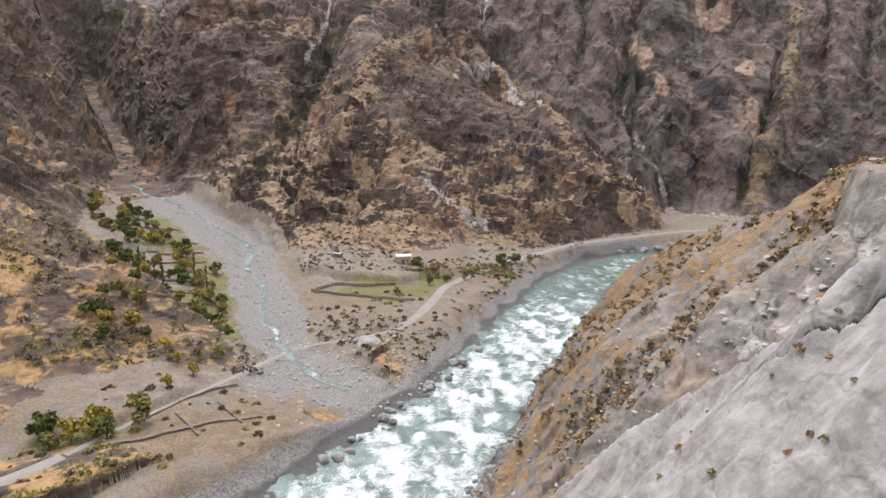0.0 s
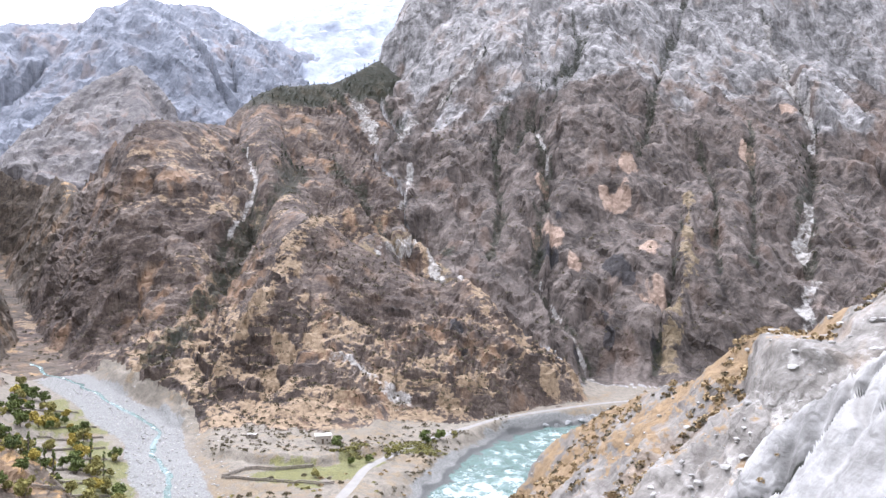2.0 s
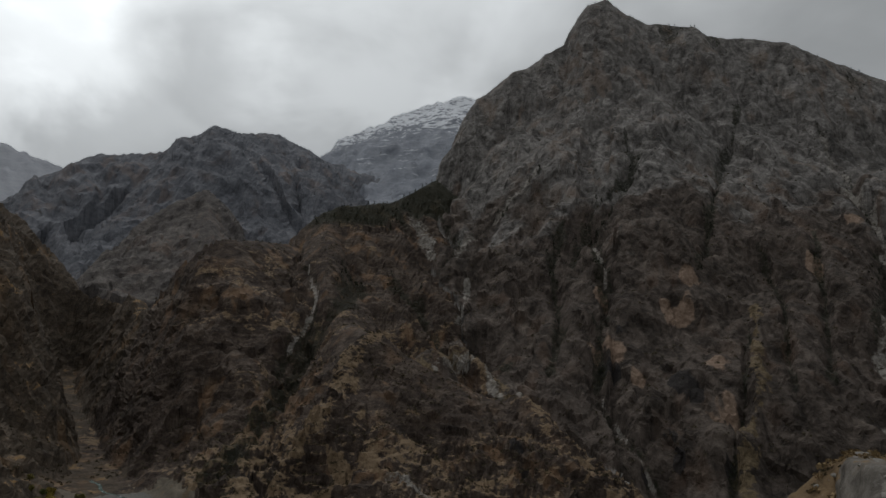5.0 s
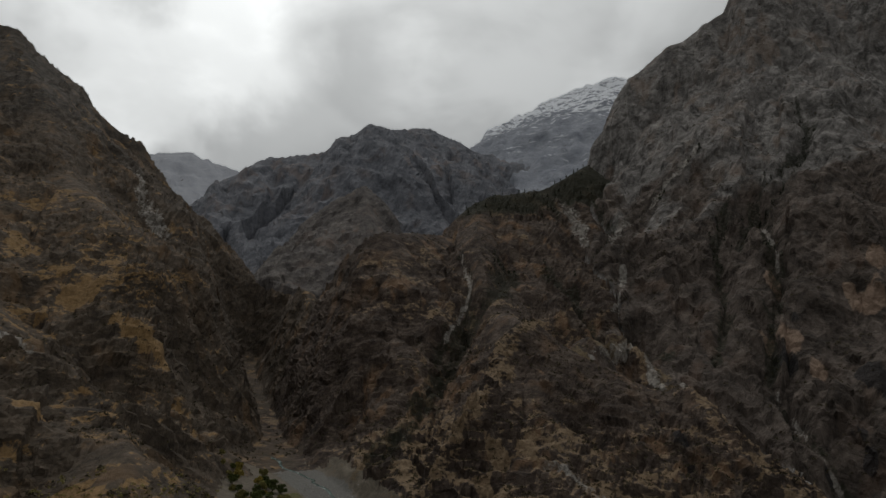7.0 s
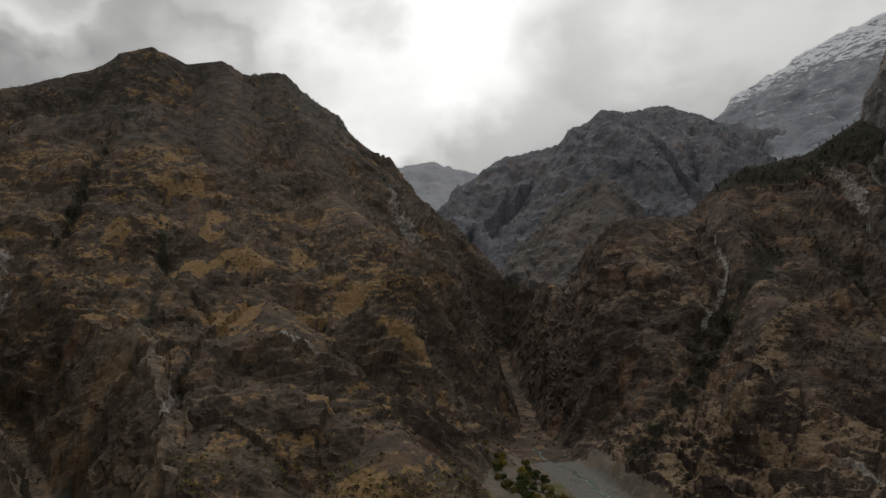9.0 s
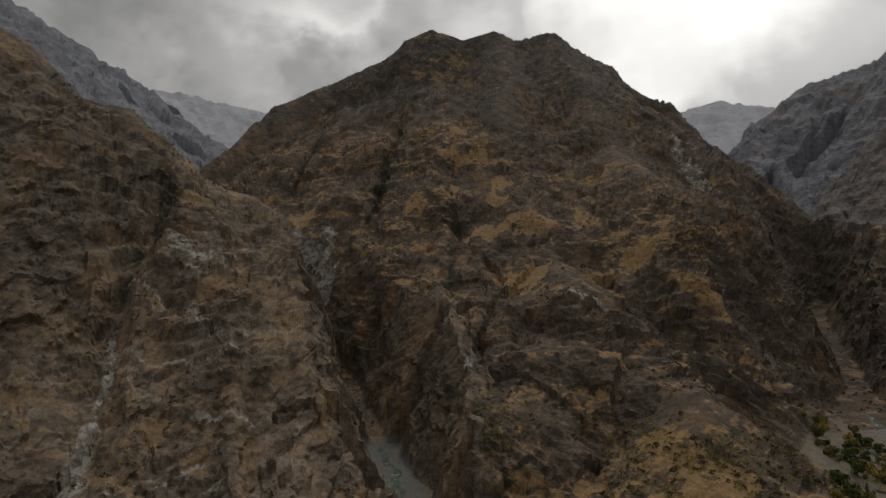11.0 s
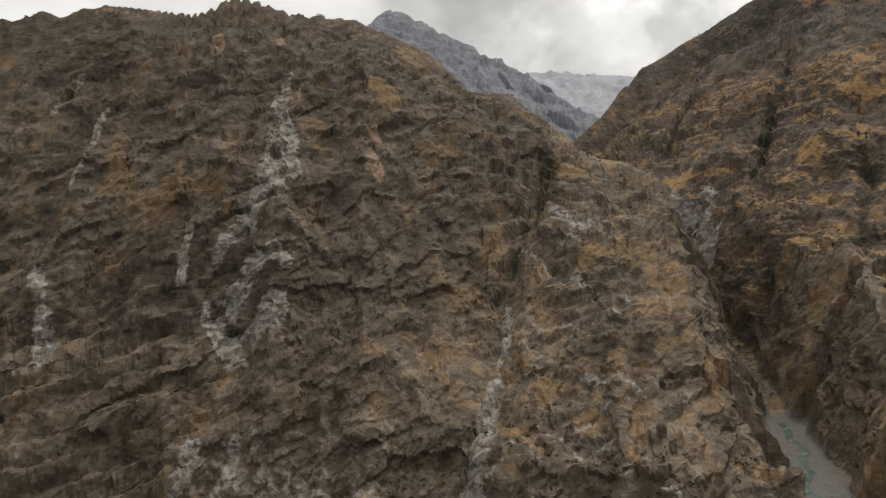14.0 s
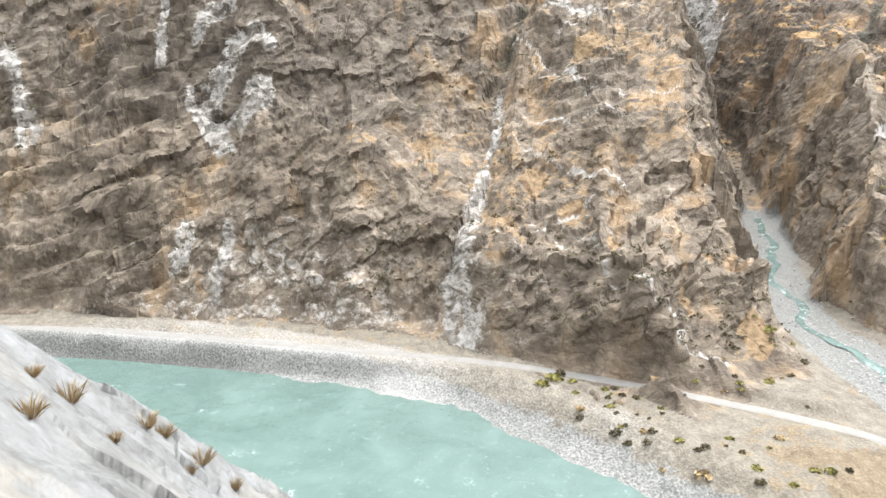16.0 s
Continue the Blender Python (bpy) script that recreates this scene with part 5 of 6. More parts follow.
def limb(p, q, r0, r1, sides=5):
    d = (Vector(q) - Vector(p))
    rot = d.to_track_quat("Z", "Y").to_matrix()
    co, fs = cone(r0, r1, d.length, sides)
    return [tuple(rot @ Vector(c) + Vector(p)) for c in co], fs


def joined(pieces):
    co, fs = [], []
    for c, f in pieces:
        o = len(co)
        co += list(c)
        fs += [tuple(i + o for i in q) for q in f]
    return co, fs


BARK = dusty("bark", (0.05, 0.04, 0.03), (0.14, 0.115, 0.09), 6.0, 0.9, 0.05)
LEAF = {
    "yellow": leafy("yellow_leaves", (0.15, 0.115, 0.025), (0.40, 0.31, 0.065)),
    "green": leafy("green_leaves", (0.03, 0.042, 0.014), (0.125, 0.145, 0.04)),
    "olive": leafy("olive_leaves", (0.085, 0.08, 0.026), (0.27, 0.235, 0.075)),
    "scrub": leafy("scrub_leaves", (0.035, 0.03, 0.017), (0.12, 0.097, 0.055)),
    "straw": leafy("straw_blades", (0.14, 0.095, 0.045), (0.36, 0.26, 0.14)),
    "fir": leafy("fir_needles", (0.012, 0.016, 0.010), (0.04, 0.045, 0.025)),
}


def tree(kind, height, width, tall=False):
    """Trunk with limbs, and a crown of many leaves in uneven clumps."""
    ob = empty("tree", Matrix())
    bend = rng.uniform(-0.3, 0.3)
    pieces = [cone(0.035 * height, 0.012 * height, height * (0.85 if tall else 0.6), 7, bend)]
    blobs = []
    for _ in range(16 if tall else 13):
        t = rng.uniform(0.15, 1.0) if tall else rng.uniform(0.35, 0.95)
        w = rng.uniform(0, 2 * math.pi)
        prof = (1 - t) ** 0.5 * 0.9 + 0.15 if tall else math.sin(math.pi * min(1, max(0.05, t - 0.12))) ** 0.6
        r = width * prof * rng.uniform(0.35, 0.95) * 0.5
        c = (r * math.cos(w) + bend * t, r * math.sin(w), height * t)
        blobs.append(c)
        pieces.append(limb((bend * t * 0.4, 0, height * t * 0.55), c, 0.010 * height, 0.004 * height))
    part("trunk", *joined(pieces), BARK, ob, flat=False)
    pts = []
    for c in blobs:
        rad = width * rng.uniform(0.16, 0.30) * (0.7 if tall else 1)
        k = 46
        v = rng.normal(size=(k, 3))
        v *= (rad * rng.uniform(0.3, 1.0, k) ** 0.5 / np.linalg.norm(v, axis=1))[:, None]
        v[:, 2] *= 1.6 if tall else 0.8
        pts.append(v + np.array(c))
    co, fs = leaves(np.concatenate(pts), 0.075 * width + 0.10)
    part("crown", co, fs, LEAF[kind], ob)
    return ob


def ground_at(x, y):
    h, _, _ = land(np.array([float(x)]), np.array([float(y)]))
    return float(h[0])


def ground_all(xy):
    xy = np.asarray(xy, float)
    return land(xy[:, 0], xy[:, 1])[0]


def place(ob, x, y, z=None, turn=None, size=1.0):
    z = ground_at(x, y) if z is None else z
    turn = rng.uniform(0, 2 * math.pi) if turn is None else turn
    c = copy_thing(ob, Matrix.LocRotScale((x, y, z - 0.1), Euler((0, 0, turn)), None))
    c.scale = (size, size, size)
    return c


KINDS = [("yellow", "autumn-yellow leafy tree in the terraced orchard"), ("green", "dark green leafy tree in the terraced orchard"),
         ("olive", "olive-green turning tree in the terraced orchard")]
SEEDS = []
for kind, label in KINDS:
    for hh, ww in ((6.0, 5.2), (4.6, 4.6)):
        SEEDS.append(tagged(tree(kind, hh, ww), label, "tree", "orchard trees"))
POPLAR = tagged(tree("green", 10.5, 2.0, True), "tall slim dark poplar in the orchard", "tree", "poplars")
sx = lambda y: np.interp(y, [p[1] for p in STREAM_A[:8]], [p[0] for p in STREAM_A[:8]])
spots = []
for _ in range(4000):
    y = rng.uniform(226, 420)
    o = rng.uniform(17 + 10 * (y > 320), 62)
    x = float(sx(y)) - o * 0.92
    y2 = y - o * 0.38
    if all((x - a) ** 2 + (y2 - b) ** 2 > 8 for a, b in spots) and vnoise(np.array([x / 13]), np.array([y2 / 13]), 5)[0] > 0.36:
        spots.append((x, y2))
    if len(spots) >= 120:
        break
spots += [(-80, 187), (-77, 199), (-84, 205), (-74, 214), (-88, 161), (-93, 158), (-97, 155), (-84, 158), (-90, 165), (-101, 160), (-79, 165),
          (-6, 305), (2, 311), (10, 316), (14, 325), (30, 342), (38, 350), (46, 356), (-12, 318), (-20, 288)]
zs = ground_all(spots)
for i, ((x, y), z) in enumerate(zip(spots, zs)):
    pick = int(rng.choice(6, p=[0.08, 0.09, 0.22, 0.22, 0.2, 0.19])) if i < 120 else [0, 1, 0, 4, 1, 0, 5, 2, 1, 3, 4, 2, 3, 4, 5, 2, 3, 4, 2, 5][(i - 120) % 20]
    place(SEEDS[pick], x, y, z, size=float(rng.uniform(0.55, 1.05)) * (1.35 if 124 <= i < 131 else 1.1))
for x, y in ((-115, 273), (-119, 262), (-117, 270), (-104, 292), (-126, 282), (-112, 300)):
    place(POPLAR, x, y, size=float(rng.uniform(0.8, 1.1)))
for ob in SEEDS + [POPLAR]:
    for o in list(ob.children) + [ob]:
        bpy.data.objects.remove(o)


# bushes that stand singly on the valley floor
def bush(kind, n=70):
    v = rng.normal(size=(n, 3))
    v *= (rng.uniform(0.25, 1.0, n) ** 0.5 / np.linalg.norm(v, axis=1))[:, None]
    v[:, 2] = np.abs(v[:, 2]) * 0.8
    co, fs = leaves(v, 0.26)
    return part("bush", co, fs, LEAF[kind])


BUSHES = [tagged(bush("scrub"), "low dark thorny bush on stony ground", "bush", "bushes on the valley floor"),
          tagged(bush("olive"), "low olive-green bush on stony ground", "bush", "bushes on the valley floor"),
          tagged(bush("straw"), "dry straw-coloured bush on stony ground", "bush", "bushes on the valley floor")]
spots = []
AREAS = [((-75, 168), 30, 50), ((-5, 262), 40, 70), ((-40, 255), 25, 30), ((-150, 82), 30, 55), ((-172, 64), 16, 22), ((20, 305), 35, 35), ((-100, 140), 18, 18), ((-185, 110), 14, 12)]
for (cx, cy), rad, cnt in AREAS:
    for _ in range(cnt):
        r, w = rad * math.sqrt(rng.uniform()), rng.uniform(0, 2 * math.pi)
        spots.append((cx + r * math.cos(w), cy + r * math.sin(w)))
spots = np.array(spots)
hh, ww, inf = land(spots[:, 0], spots[:, 1])
away = np.min([near_line(spots[:, 0], spots[:, 1], ln)[0] for ln in (ROAD, ROAD_WEST, TRACK)], axis=0)
for (x, y), z, o, d, a in zip(spots, hh, inf["out"], away, inf["da"]):
    if o > 7 and d > 4 and a > 12 and z < 30:
        place(BUSHES[int(rng.choice(3, p=[0.5, 0.28, 0.22]))], float(x), float(y), float(z), size=float(rng.uniform(0.6, 1.5)))
for x, y, s, k in ((-183.6, 47.7, 2.6, 1), (-180.5, 43.5, 2.2, 1), (-187, 50.5, 2.0, 0), (-189, 115, 2.2, 1), (-154.6, 56.8, 1.7, 0), (-135.4, 70.9, 2.0, 2)):
    place(BUSHES[k], x, y, size=s)
for ob in BUSHES:
    bpy.data.objects.remove(ob)


# shrubs on the mountain sides, too many to count
def shrubs(name, label, mass, count, low, high, kind, size, far, per=18, test=None):
    sel = (WHO == NAMES.index(mass)) & (np.hypot(X, Y) < far) & (NZ > 0.25) & (H > low) & (H < high)
    if test is not None:
        sel &= test
    sel &= fbm(X / 30, Y / 30, 3, 401) > -0.15
    idx = np.flatnonzero(sel.ravel())
    wgt = np.hypot(X, Y).ravel()[idx] ** 1.0
    idx = rng.choice(idx, min(count, len(idx)), replace=False, p=wgt / wgt.sum())
    base = PV.reshape(-1, 3)[idx]
    sz = rng.uniform(*size, len(base))
    v = rng.normal(size=(len(base), per, 3))
    v *= (rng.uniform(0.3, 1.0, (len(base), per)) ** 0.5 / np.linalg.norm(v, axis=2))[..., None]
    v[..., 2] = np.abs(v[..., 2]) * 0.9
    pts = (base[:, None] + v * sz[:, None, None]).reshape(-1, 3)
    co, fs = leaves(pts, np.repeat(sz * 0.33, per))
    ob = mesh_object(name, co, fs, LEAF[kind])
    ob.data.polygons.foreach_set("use_smooth", np.zeros(len(fs), bool))
    return tagged(ob, label, "shrubs", kind="stuff")


shrubs("shrubs", "dark scrub scattered over the streaked cliff", "dark", 2600, 15, 400, "scrub", (0.5, 1.4), 700)
shrubs("shrubs", "dark scrub scattered over the grassy mountain", "left", 4200, 10, 600, "scrub", (0.6, 1.7), 1200)
shrubs("shrubs", "olive scrub on the low terraced slopes", "left", 1300, 8, 55, "olive", (0.4, 1.2), 420)
shrubs("shrubs", "dark scrub scattered over the rock spur", "spur", 3200, 12, 420, "scrub", (0.6, 1.7), 1050)
shrubs("shrubs", "sparse dark scrub on the grey rock wall", "cliff", 1800, 20, 820, "scrub", (0.8, 2.2), 1300)
shrubs("dry_shrubs", "dry brown scrub on the roadside slope", "bank", 900, 12, 90, "straw", (0.3, 1.2), 260, 30, test=np.hypot(X, Y) > 85)
shrubs("dark_shrubs", "dark thorny scrub on the roadside slope", "bank", 420, 8, 90, "scrub", (0.3, 1.0), 260, 30, test=np.hypot(X, Y) > 75)
shrubs("dry_shrubs", "dry tufts in the cracks of the ribbed outcrop", "rib", 46, 20, 95, "straw", (0.12, 0.45), 90, 40)


shrubs("valley_scrub", "low dark thorny scrub on the stony valley floor", "valley", 620, 4, 22, "scrub", (0.35, 1.3), 420, 22,
       test=(X > -72) & (X < 90) & (Y > 205) & (INFO["out"] > 6) & (INFO["da"] > 15))
shrubs("valley_scrub", "olive scrub along the plots of the valley floor", "valley", 240, 4, 22, "olive", (0.4, 1.5), 420, 22,
       test=(X > -72) & (X < 70) & (Y > 250) & (INFO["out"] > 8) & (INFO["da"] > 18) & (MASK["green"] > 0.2))


def firs():
    """Conifers along the high ridge."""
    sel = (MASK["wood"] > 0.25) & (H > 200)
    idx = np.flatnonzero(sel.ravel())
    idx = rng.choice(idx, min(420, len(idx)), replace=False)
    base = PV.reshape(-1, 3)[idx]
    hgt = rng.uniform(3, 6.5, len(base))
    per = 16
    t = rng.uniform(0.1, 1.0, (len(base), per))
    w = rng.uniform(0, 2 * math.pi, (len(base), per))
    r = (1.05 - t) * 0.22 * hgt[:, None]
    pts = np.stack([r * np.cos(w), r * np.sin(w), t * hgt[:, None]], -1) + base[:, None]
    co, fs = leaves(pts.reshape(-1, 3), np.repeat(0.16 * hgt, per))
    ob = mesh_object("conifers", co, fs, LEAF["fir"])
    tagged(ob, "dark conifers along the high ridge", "trees", kind="stuff")


firs()

# ---- stones ----
STONE = dusty("river_stone", (0.06, 0.06, 0.058), (0.26, 0.255, 0.24), 1.2, 0.8, 0.12)
PALE_STONE = dusty("pale_stone", (0.17, 0.16, 0.145), (0.36, 0.34, 0.31), 1.0, 0.9, 0.15)


def boulder_mesh(seed, cuts=2):
    bm = bmesh.new()
    bmesh.ops.create_icosphere(bm, subdivisions=cuts, radius=1.0)
    off = Vector((seed * 7.1, seed * 3.3, seed))
    for v in bm.verts:
        d = noise.noise(v.co * 0.9 + off) * 0.55 + noise.noise(v.co * 2.3 + off) * 0.2
        v.co *= 1 + d
        v.co.z *= 0.72
        for ax in (Vector((1, 0.3, 0.2)), Vector((-0.4, 1, 0.3)), Vector((0.1, -0.5, 1))):
            a = ax.normalized()
            over = v.co.dot(a) - 0.75
            if over > 0:
                v.co -= a * over * 0.8
    me = bpy.data.meshes.new("boulder")
    bm.to_mesh(me)
    bm.free()
    return me


BOULDERS = [boulder_mesh(i + 1) for i in range(6)]
for me in BOULDERS:
    me.materials.append(STONE)
PALE_BOULDERS = [boulder_mesh(i + 11) for i in range(3)]
for me in PALE_BOULDERS:
    me.materials.append(PALE_STONE)


def boulder(x, y, size, me, label, group, sink=0.25, z=None):
    ob = new("boulder", me)
    z = ground_at(x, y) if z is None else z
    ob.matrix_world = Matrix.LocRotScale((x, y, z + size * (0.55 - sink)), Euler((rng.uniform(-0.3, 0.3), rng.uniform(-0.3, 0.3), rng.uniform(0, 6.28))),
                                         (size, size * rng.uniform(0.7, 1.1), size * rng.uniform(0.7, 1.0)))
    return tagged(ob, label, "boulder", group)


boulder(-26, 228, 4.6, BOULDERS[3], "huge grey boulder between gravel and scrub", "boulders", 0.5)
RC, RN, _ = centre_line(RIVER, 1.0)


def along_bank(count, side, lo, hi, y0, y1):
    k = np.flatnonzero((RC[:, 1] > y0) & (RC[:, 1] < y1))
    k = rng.choice(k, count)
    o = RC[k, 2] + rng.uniform(lo, hi, count)
    return np.stack([RC[k, 0] + side * RN[k, 0] * o, RC[k, 1] + side * RN[k, 1] * o], -1)


far_side = -1 if (RC[300, 0] - RN[300, 0] * 20) < (RC[300, 0] + RN[300, 0] * 20) else 1
for x, y in along_bank(46, far_side, -3.5, 7, 95, 390):
    boulder(float(x), float(y), float(rng.uniform(0.8, 2.0)), BOULDERS[int(rng.integers(0, 6))], "dark wet boulder on the river bank", "river boulders")
for x, y in along_bank(22, -far_side, -5, 2, 150, 235):
    boulder(float(x), float(y), float(rng.uniform(0.8, 2.2)), BOULDERS[int(rng.integers(0, 6))], "grey boulder at the foot of the slope", "river boulders", z=max(0.0, min(1.5, ground_at(x, y))))


def pebbles(name, label, xy, size, mats):
    """Many small stones in one mesh."""
    base = BOULDERS[:4]
    low = []
    for s in range(4):
        bm = bmesh.new()
        bmesh.ops.create_icosphere(bm, subdivisions=1, radius=1.0)
        co = np.array([v.co[:] for v in bm.verts]) * (1 + 0.35 * rng.uniform(-1, 1, (len(bm.verts), 1)))
        fs = np.array([[v.index for v in f.verts] for f in bm.faces])
        bm.free()
        low.append((co * (1, 1, 0.7), fs))
    z = ground_all(xy)
    cos, fss, o = [], [], 0
    for (x, y), zz in zip(xy, z):
        co, fs = low[int(rng.integers(0, 4))]
        s = size[0] + (size[1] - size[0]) * rng.uniform() ** 2.5
        w = rng.uniform(0, 6.28)
        c = co * s * (1, rng.uniform(0.6, 1), rng.uniform(0.6, 1))
        c = np.stack([c[:, 0] * math.cos(w) - c[:, 1] * math.sin(w), c[:, 0] * math.sin(w) + c[:, 1] * math.cos(w), c[:, 2]], -1)
        cos.append(c + (x, y, max(zz, 0) + 0.15 * s))
        fss.append(fs + o)
        o += len(co)
    ob = mesh_object(name, np.concatenate(cos), np.concatenate(fss), mats)
    ob.data.polygons.foreach_set("use_smooth", np.zeros(len(ob.data.polygons), bool))
    tagged(ob, label, "stones", kind="stuff")


pebbles("bank_stones", "dark stones heaped along the river bank", along_bank(3000, far_side, -1.5, 9, 90, 395), (0.25, 1.3), STONE)
pebbles("bank_stones", "stones along the calm river bend", along_bank(380, far_side, -0.5, 5, -110, 90), (0.2, 0.7), PALE_STONE)
xy = np.stack([rng.normal(-36, 20, 900), rng.normal(212, 17, 900)], -1)
ys = rng.uniform(230, 420, 1400)
xa = sx(ys) + rng.normal(0, 11, 1400)
SB = np.array(STREAM_B[1:7])
k = rng.uniform(0, len(SB) - 1, 700)
gorge = np.stack([np.interp(k, np.arange(len(SB)), SB[:, 0]), np.interp(k, np.arange(len(SB)), SB[:, 1])], -1) + rng.normal(0, 7, (700, 2))
xy = np.concatenate([xy, np.stack([xa, ys], -1), gorge])
sel = np.flatnonzero(((WHO == NAMES.index("bank")) & (np.hypot(X, Y) < 230) & (H > 3)).ravel())
sel = rng.choice(sel, 1300, replace=False)
pebbles("slope_stones", "loose pale stones on the roadside slope", CO[sel, :2], (0.12, 0.8), PALE_STONE)
pebbles("gravel_stones", "pale boulders strewn over the gravel bed", xy, (0.15, 0.85), PALE_STONE)

# ---- what people built ----
PLASTER = dusty("mud_plaster", (0.22, 0.19, 0.155), (0.38, 0.33, 0.27), 2.0, 0.95, 0.05)
ROOFING = dusty("earth_roof", (0.34, 0.32, 0.28), (0.52, 0.49, 0.44), 1.5, 0.95, 0.06)
WOOD = dusty("old_wood", (0.05, 0.036, 0.025), (0.12, 0.09, 0.06), 5.0, 0.85, 0.02)
WALL_STONE = dusty("wall_stone", (0.09, 0.075, 0.06), (0.24, 0.205, 0.17), 2.0, 0.95, 0.1)


def block(x0, y0, z0, x1, y1, z1):
    co = [(x, y, z) for z in (z0, z1) for x, y in ((x0, y0), (x1, y0), (x1, y1), (x0, y1))]
    return co, [(3, 2, 1, 0), (4, 5, 6, 7), (0, 1, 5, 4), (1, 2, 6, 5), (2, 3, 7, 6), (3, 0, 4, 7)]


def house(x, y, turn, w, d, h):
    ob = empty("house", pose(x, y, ground_at(x, y) - 0.3, 0, 0, turn))
    t = 0.4
    # walls with a door and two windows cut out of the front
    part("wall", *joined([block(-w / 2, -d / 2, 0, -0.9, -d / 2 + t, h), block(0.1, -d / 2, 0, 1.2, -d / 2 + t, h), block(2.2, -d / 2, 0, w / 2, -d / 2 + t, h),
                          block(-0.9, -d / 2, 2.3, 0.1, -d / 2 + t, h), block(1.2, -d / 2, 0, 2.2, -d / 2 + t, 1.2), block(1.2, -d / 2, 2.2, 2.2, -d / 2 + t, h)]), PLASTER, ob)
    part("wall", *block(-w / 2, d / 2 - t, 0, w / 2, d / 2, h), PLASTER, ob)
    for sx0 in (-1, 1):
        a, b = sorted((sx0 * w / 2, sx0 * (w / 2 - t)))
        part("wall", *block(a, -d / 2 + t, 0, b, d / 2 - t, h), PLASTER, ob)
    part("roof", *block(-w / 2 - 0.35, -d / 2 - 0.35, h, w / 2 + 0.35, d / 2 + 0.35, h + 0.38), ROOFING, ob, "flat pale earth roof")
    part("door", *block(-0.9, -d / 2 + 0.15, 0, 0.1, -d / 2 + 0.22, 2.3), WOOD, ob, "old dark wooden door")
    win = part("window", *block(1.2, -d / 2 + 0.16, 1.2, 2.2, -d / 2 + 0.2, 2.2), WOOD, ob, "small shuttered window")
    part("sill", *block(1.1, -d / 2 - 0.06, 1.12, 2.3, -d / 2 + 0.15, 1.2), PLASTER, win)
    return tagged(ob, "small flat-roofed mud-plastered house on a terrace", "house")


house(-19.5, 331, 8, 7.0, 5.2, 3.6)
hut = empty("hut", pose(-53, 334, ground_at(-53, 334) - 0.2, 0, 0, -14))
part("wall", *joined([block(-2, -1.5, 0, -1.6, 1.5, 1.7), block(1.6, -1.5, 0, 2, 1.5, 1.9), block(-1.6, 1.1, 0, 1.6, 1.5, 1.8), block(-1.6, -1.5, 0, -0.5, -1.1, 1.5), block(0.5, -1.5, 0, 1.6, -1.1, 1.6)]), WALL_STONE, hut)
part("roof", *block(-2.1, -0.2, 1.9, 2.1, 1.6, 2.1), ROOFING, hut, "broken flat roof")
tagged(hut, "small half-roofed stone hut on the terrace", "hut")

STONE_SHAPES = []
for s in range(4):
    bm = bmesh.new()
    bmesh.ops.create_icosphere(bm, subdivisions=1, radius=0.5)
    for v in bm.verts:
        v.co = Vector([max(-0.42, min(0.42, c * 1.15)) for c in v.co]) * (1 + 0.16 * rng.uniform(-1, 1))
    STONE_SHAPES.append((np.array([v.co[:] for v in bm.verts]), np.array([[v.index for v in f.verts] for f in bm.faces])))
    bm.free()


def dry_wall(pts, height, label, name="field_wall", courses=2, mat=WALL_STONE, thick=0.7):
    """A low wall of laid stones along a line on the ground."""
    p = np.array(pts, float)
    run = np.concatenate([[0], np.cumsum(np.hypot(*np.diff(p, axis=0).T))])
    step = height / courses * 1.35
    t = np.arange(0, run[-1], step)
    xy = np.stack([np.interp(t, run, p[:, 0]), np.interp(t, run, p[:, 1])], -1)
    z = ground_all(xy)
    dx = np.gradient(xy, axis=0)
    turn = np.arctan2(dx[:, 1], dx[:, 0])
    cos, fss, o = [], [], 0
    for k in range(courses):
        for (x, y), zz, w in zip(xy, z, turn):
            co, fs = STONE_SHAPES[int(rng.integers(0, 4))]
            c = co * (step * rng.uniform(0.95, 1.25), thick * rng.uniform(0.9, 1.3), height / courses * rng.uniform(1.0, 1.35))
            sh = (k % 2) * 0.5 * step + rng.uniform(-0.1, 0.1)
            xx, yy = c[:, 0] + sh, c[:, 1]
            cos.append(np.stack([x + xx * math.cos(w) - yy * math.sin(w), y + xx * math.sin(w) + yy * math.cos(w), zz + (k + 0.4) * height / courses + c[:, 2]], -1))
            fss.append(fs + o)
            o += len(co)
    ob = mesh_object(name, np.concatenate(cos), np.concatenate(fss), mat)
    ob.data.polygons.foreach_set("use_smooth", np.zeros(len(ob.data.polygons), bool))
    return tagged(ob, label, "wall", "field walls", "stuff")


dry_wall([(-63, 197), (-69, 187), (-76, 175), (-81, 166)], 1.0, "long dry-stone wall below the orchard slope", courses=2, thick=0.5)
dry_wall([(-50, 176), (-62, 166), (-72, 158), (-84, 150)], 0.8, "low dry-stone wall across the dry fields")
dry_wall([(-72, 172), (-62, 160)], 0.7, "low dry-stone wall across the dry fields")
dry_wall([(-64, 182), (-54, 170)], 0.7, "low dry-stone wall across the dry fields")
dry_wall([(-58, 292), (-46, 296), (-34, 299), (-22, 303)], 1.6, "stone terrace wall round the green plot", courses=3)
dry_wall([(-56, 290), (-44, 283), (-30, 280), (-12, 280)], 1.3, "stone terrace wall round the green plot", courses=2)
for k, yy in enumerate((252, 264, 277, 290, 304, 318, 333, 348, 364, 380)):
    x0 = float(sx(yy))
    dry_wall([(x0 - 20, yy - 6), (x0 - 34, yy - 14), (x0 - 46, yy - 15)], 1.1, "terrace wall between small orchard plots")

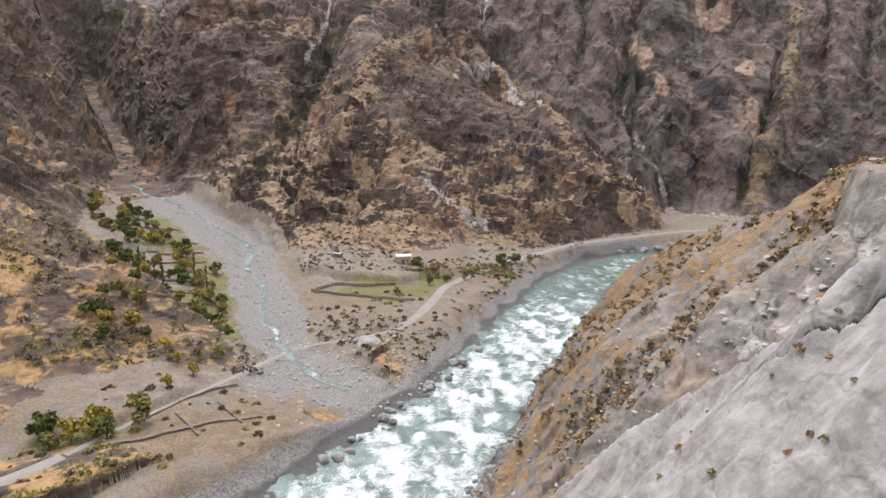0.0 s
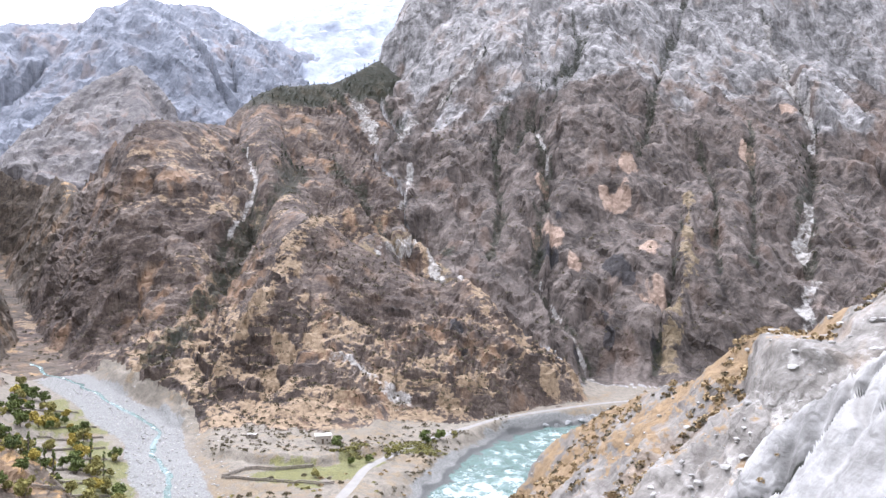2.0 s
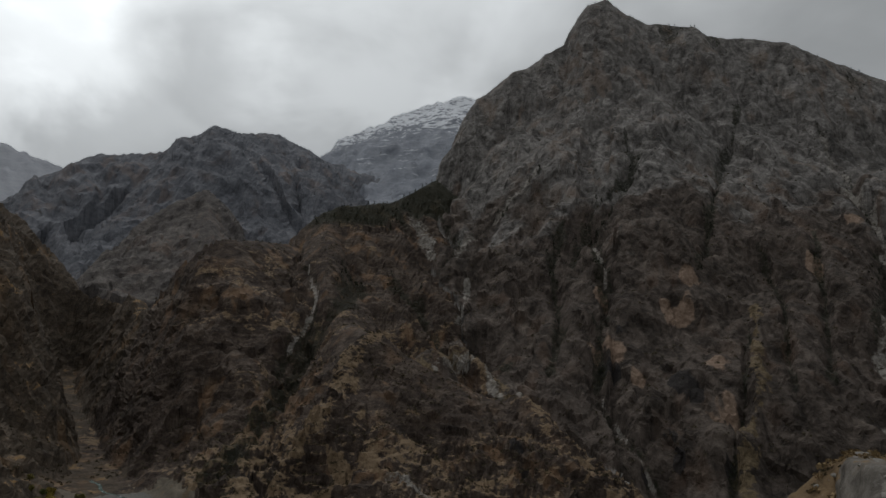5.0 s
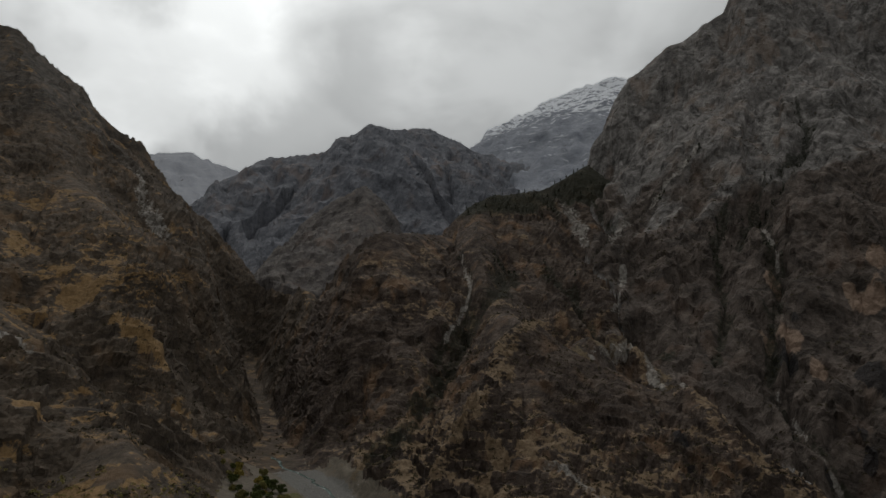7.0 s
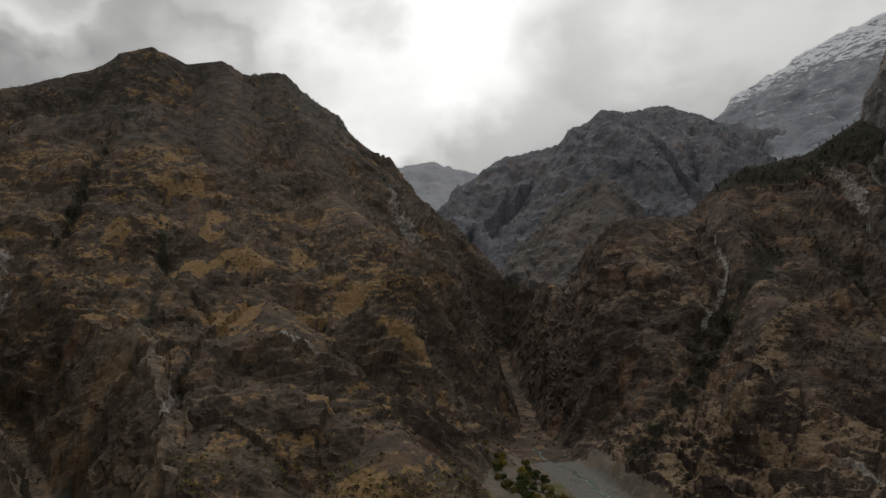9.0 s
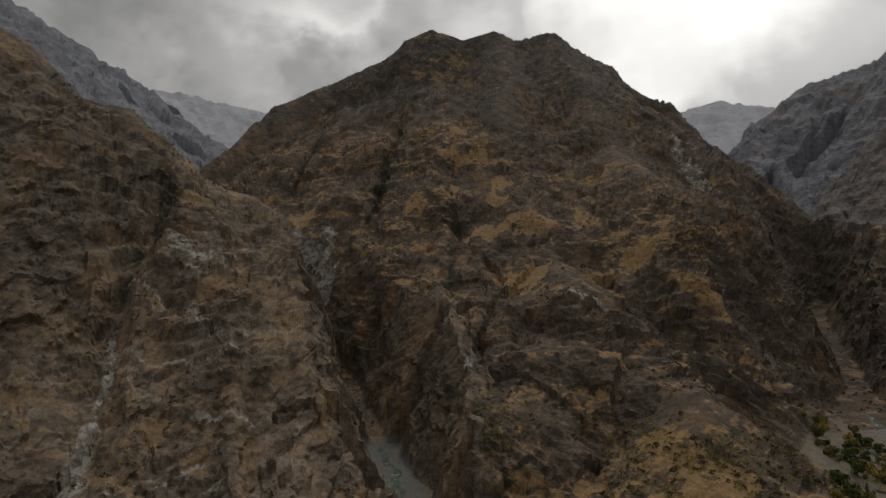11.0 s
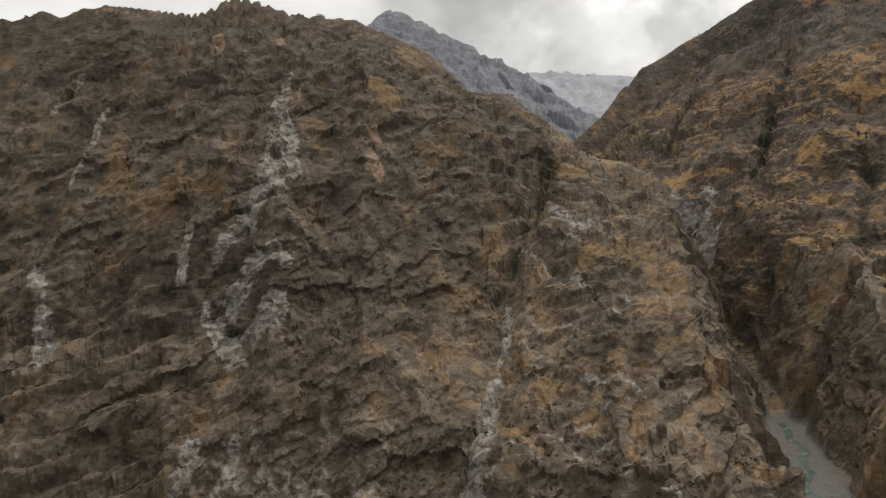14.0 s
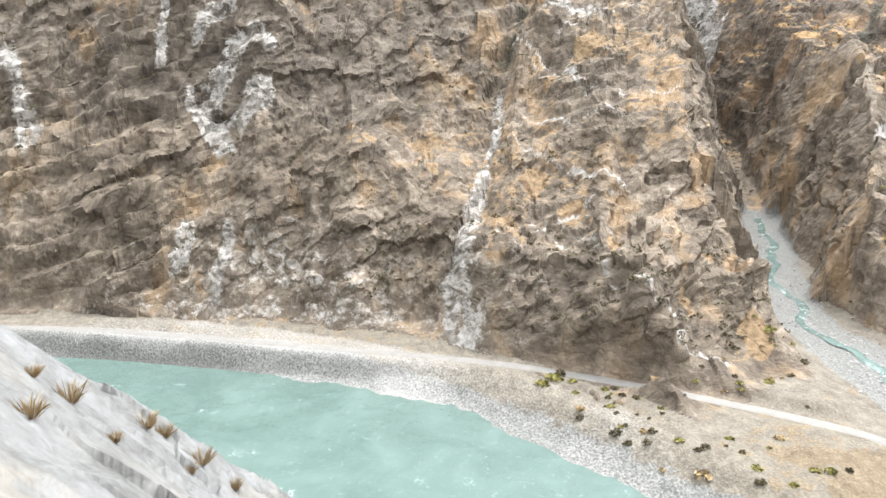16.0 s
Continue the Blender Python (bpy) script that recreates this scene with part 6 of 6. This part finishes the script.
# stone-filled retaining wall between the road and the calm bend
RED_STONE = dusty("reddish_stone", (0.12, 0.09, 0.078), (0.24, 0.19, 0.165), 2.0, 0.95, 0.1)


def retaining_wall(k0, k1, label):
    ob = empty("retaining_wall", Matrix())
    idx = np.arange(k0, k1, 2)
    for j in idx:
        o = RC[j, 2] + 5.0
        x, y = RC[j, 0] + far_side * RN[j, 0] * o, RC[j, 1] + far_side * RN[j, 1] * o
        w = math.atan2(-RN[j, 0], RN[j, 1])
        co, fs = STONE_SHAPES[int(rng.integers(0, 4))]
        z = ground_at(x, y)
        me_co = co * (2.3, 1.6, 1.9)
        st = part("stone", me_co, fs, RED_STONE, ob)
        st.matrix_world = Matrix.LocRotScale((x, y, z + 0.5), Euler((rng.uniform(-0.1, 0.1), rng.uniform(-0.1, 0.1), w)), None)
    return tagged(ob, label, "retaining wall")


near_bend = lambda px, py: int(np.argmin(np.hypot(RC[:, 0] - px, RC[:, 1] - py)))
ka, kb = sorted((near_bend(-168, -16), near_bend(-160, 2)))
retaining_wall(ka - 8, kb + 10, "reddish stone-filled retaining wall above the river bend")
ka, kb = sorted((near_bend(-188, -60), near_bend(-203, -112)))
retaining_wall(ka, kb, "long reddish stone-filled retaining wall above the river bend")
for px, py, s in ((-196, -30, 2.6), (-200, -38, 2.2), (-199, -33, 1.6), (-194, -20, 2.4), (-207, -46, 1.7)):
    j = near_bend(px, py)
    o = RC[j, 2] + 6
    boulder(float(RC[j, 0] + far_side * RN[j, 0] * o), float(RC[j, 1] + far_side * RN[j, 1] * o), s, PALE_BOULDERS[int(rng.integers(0, 3))], "pale rock jutting from the road embankment", "embankment rocks", 0.35)
for px, py, s in ((108, 408, 3.4), (116, 411, 3.0), (124, 414, 3.8), (133, 416, 3.2), (142, 420, 3.6)):
    boulder(px, py, 0.75 * s, BOULDERS[int(rng.integers(0, 6))], "grey rock below the road above the river", "embankment rocks", 0.5)


# dry tufts on the pale outcrop beside the viewpoint
def tuft(x, y, size, k):
    n = 150
    w = rng.uniform(0, 6.28, n)
    r = size * 0.28 * rng.uniform(0, 1, n) ** 0.6
    lean = rng.uniform(0.15, 0.9, n)
    ln = size * rng.uniform(0.5, 1.1, n)
    base = np.stack([r * np.cos(w), r * np.sin(w), np.zeros(n)], -1)
    dirn = np.stack([np.cos(w) * np.sin(lean), np.sin(w) * np.sin(lean), np.cos(lean)], -1)
    side = np.cross(dirn, rng.normal(size=(n, 3)))
    side *= (0.006 / np.linalg.norm(side, axis=1))[:, None]
    mid = base + dirn * ln[:, None] * 0.6
    tip = base + dirn * ln[:, None] + np.array([0, 0, -0.12 * size])
    co = np.stack([base - side, base + side, mid + side * 0.8, tip, mid - side * 0.8], 1).reshape(-1, 3)
    fs = np.arange(5 * n).reshape(-1, 5)
    ob = part("grass_tuft", co, fs, LEAF["straw"])
    ob.location = (x, y, ground_at(x, y) - 0.02)
    return tagged(ob, "dry straw-coloured grass tuft on pale rock", "grass tuft", "tufts on the outcrop")


for az, r, s in ((115.8, 14.0, 0.55), (110.6, 16.0, 0.5), (109.2, 16.3, 0.4), (118.5, 11.5, 0.45), (113.0, 13.0, 0.25), (106.5, 15.5, 0.5), (107.5, 15.0, 0.35), (104.0, 16.0, 0.35), (118.0, 14.0, 0.3)):
    bx, by, _ = bearing(az, r)
    tuft(bx, by, s, 0)
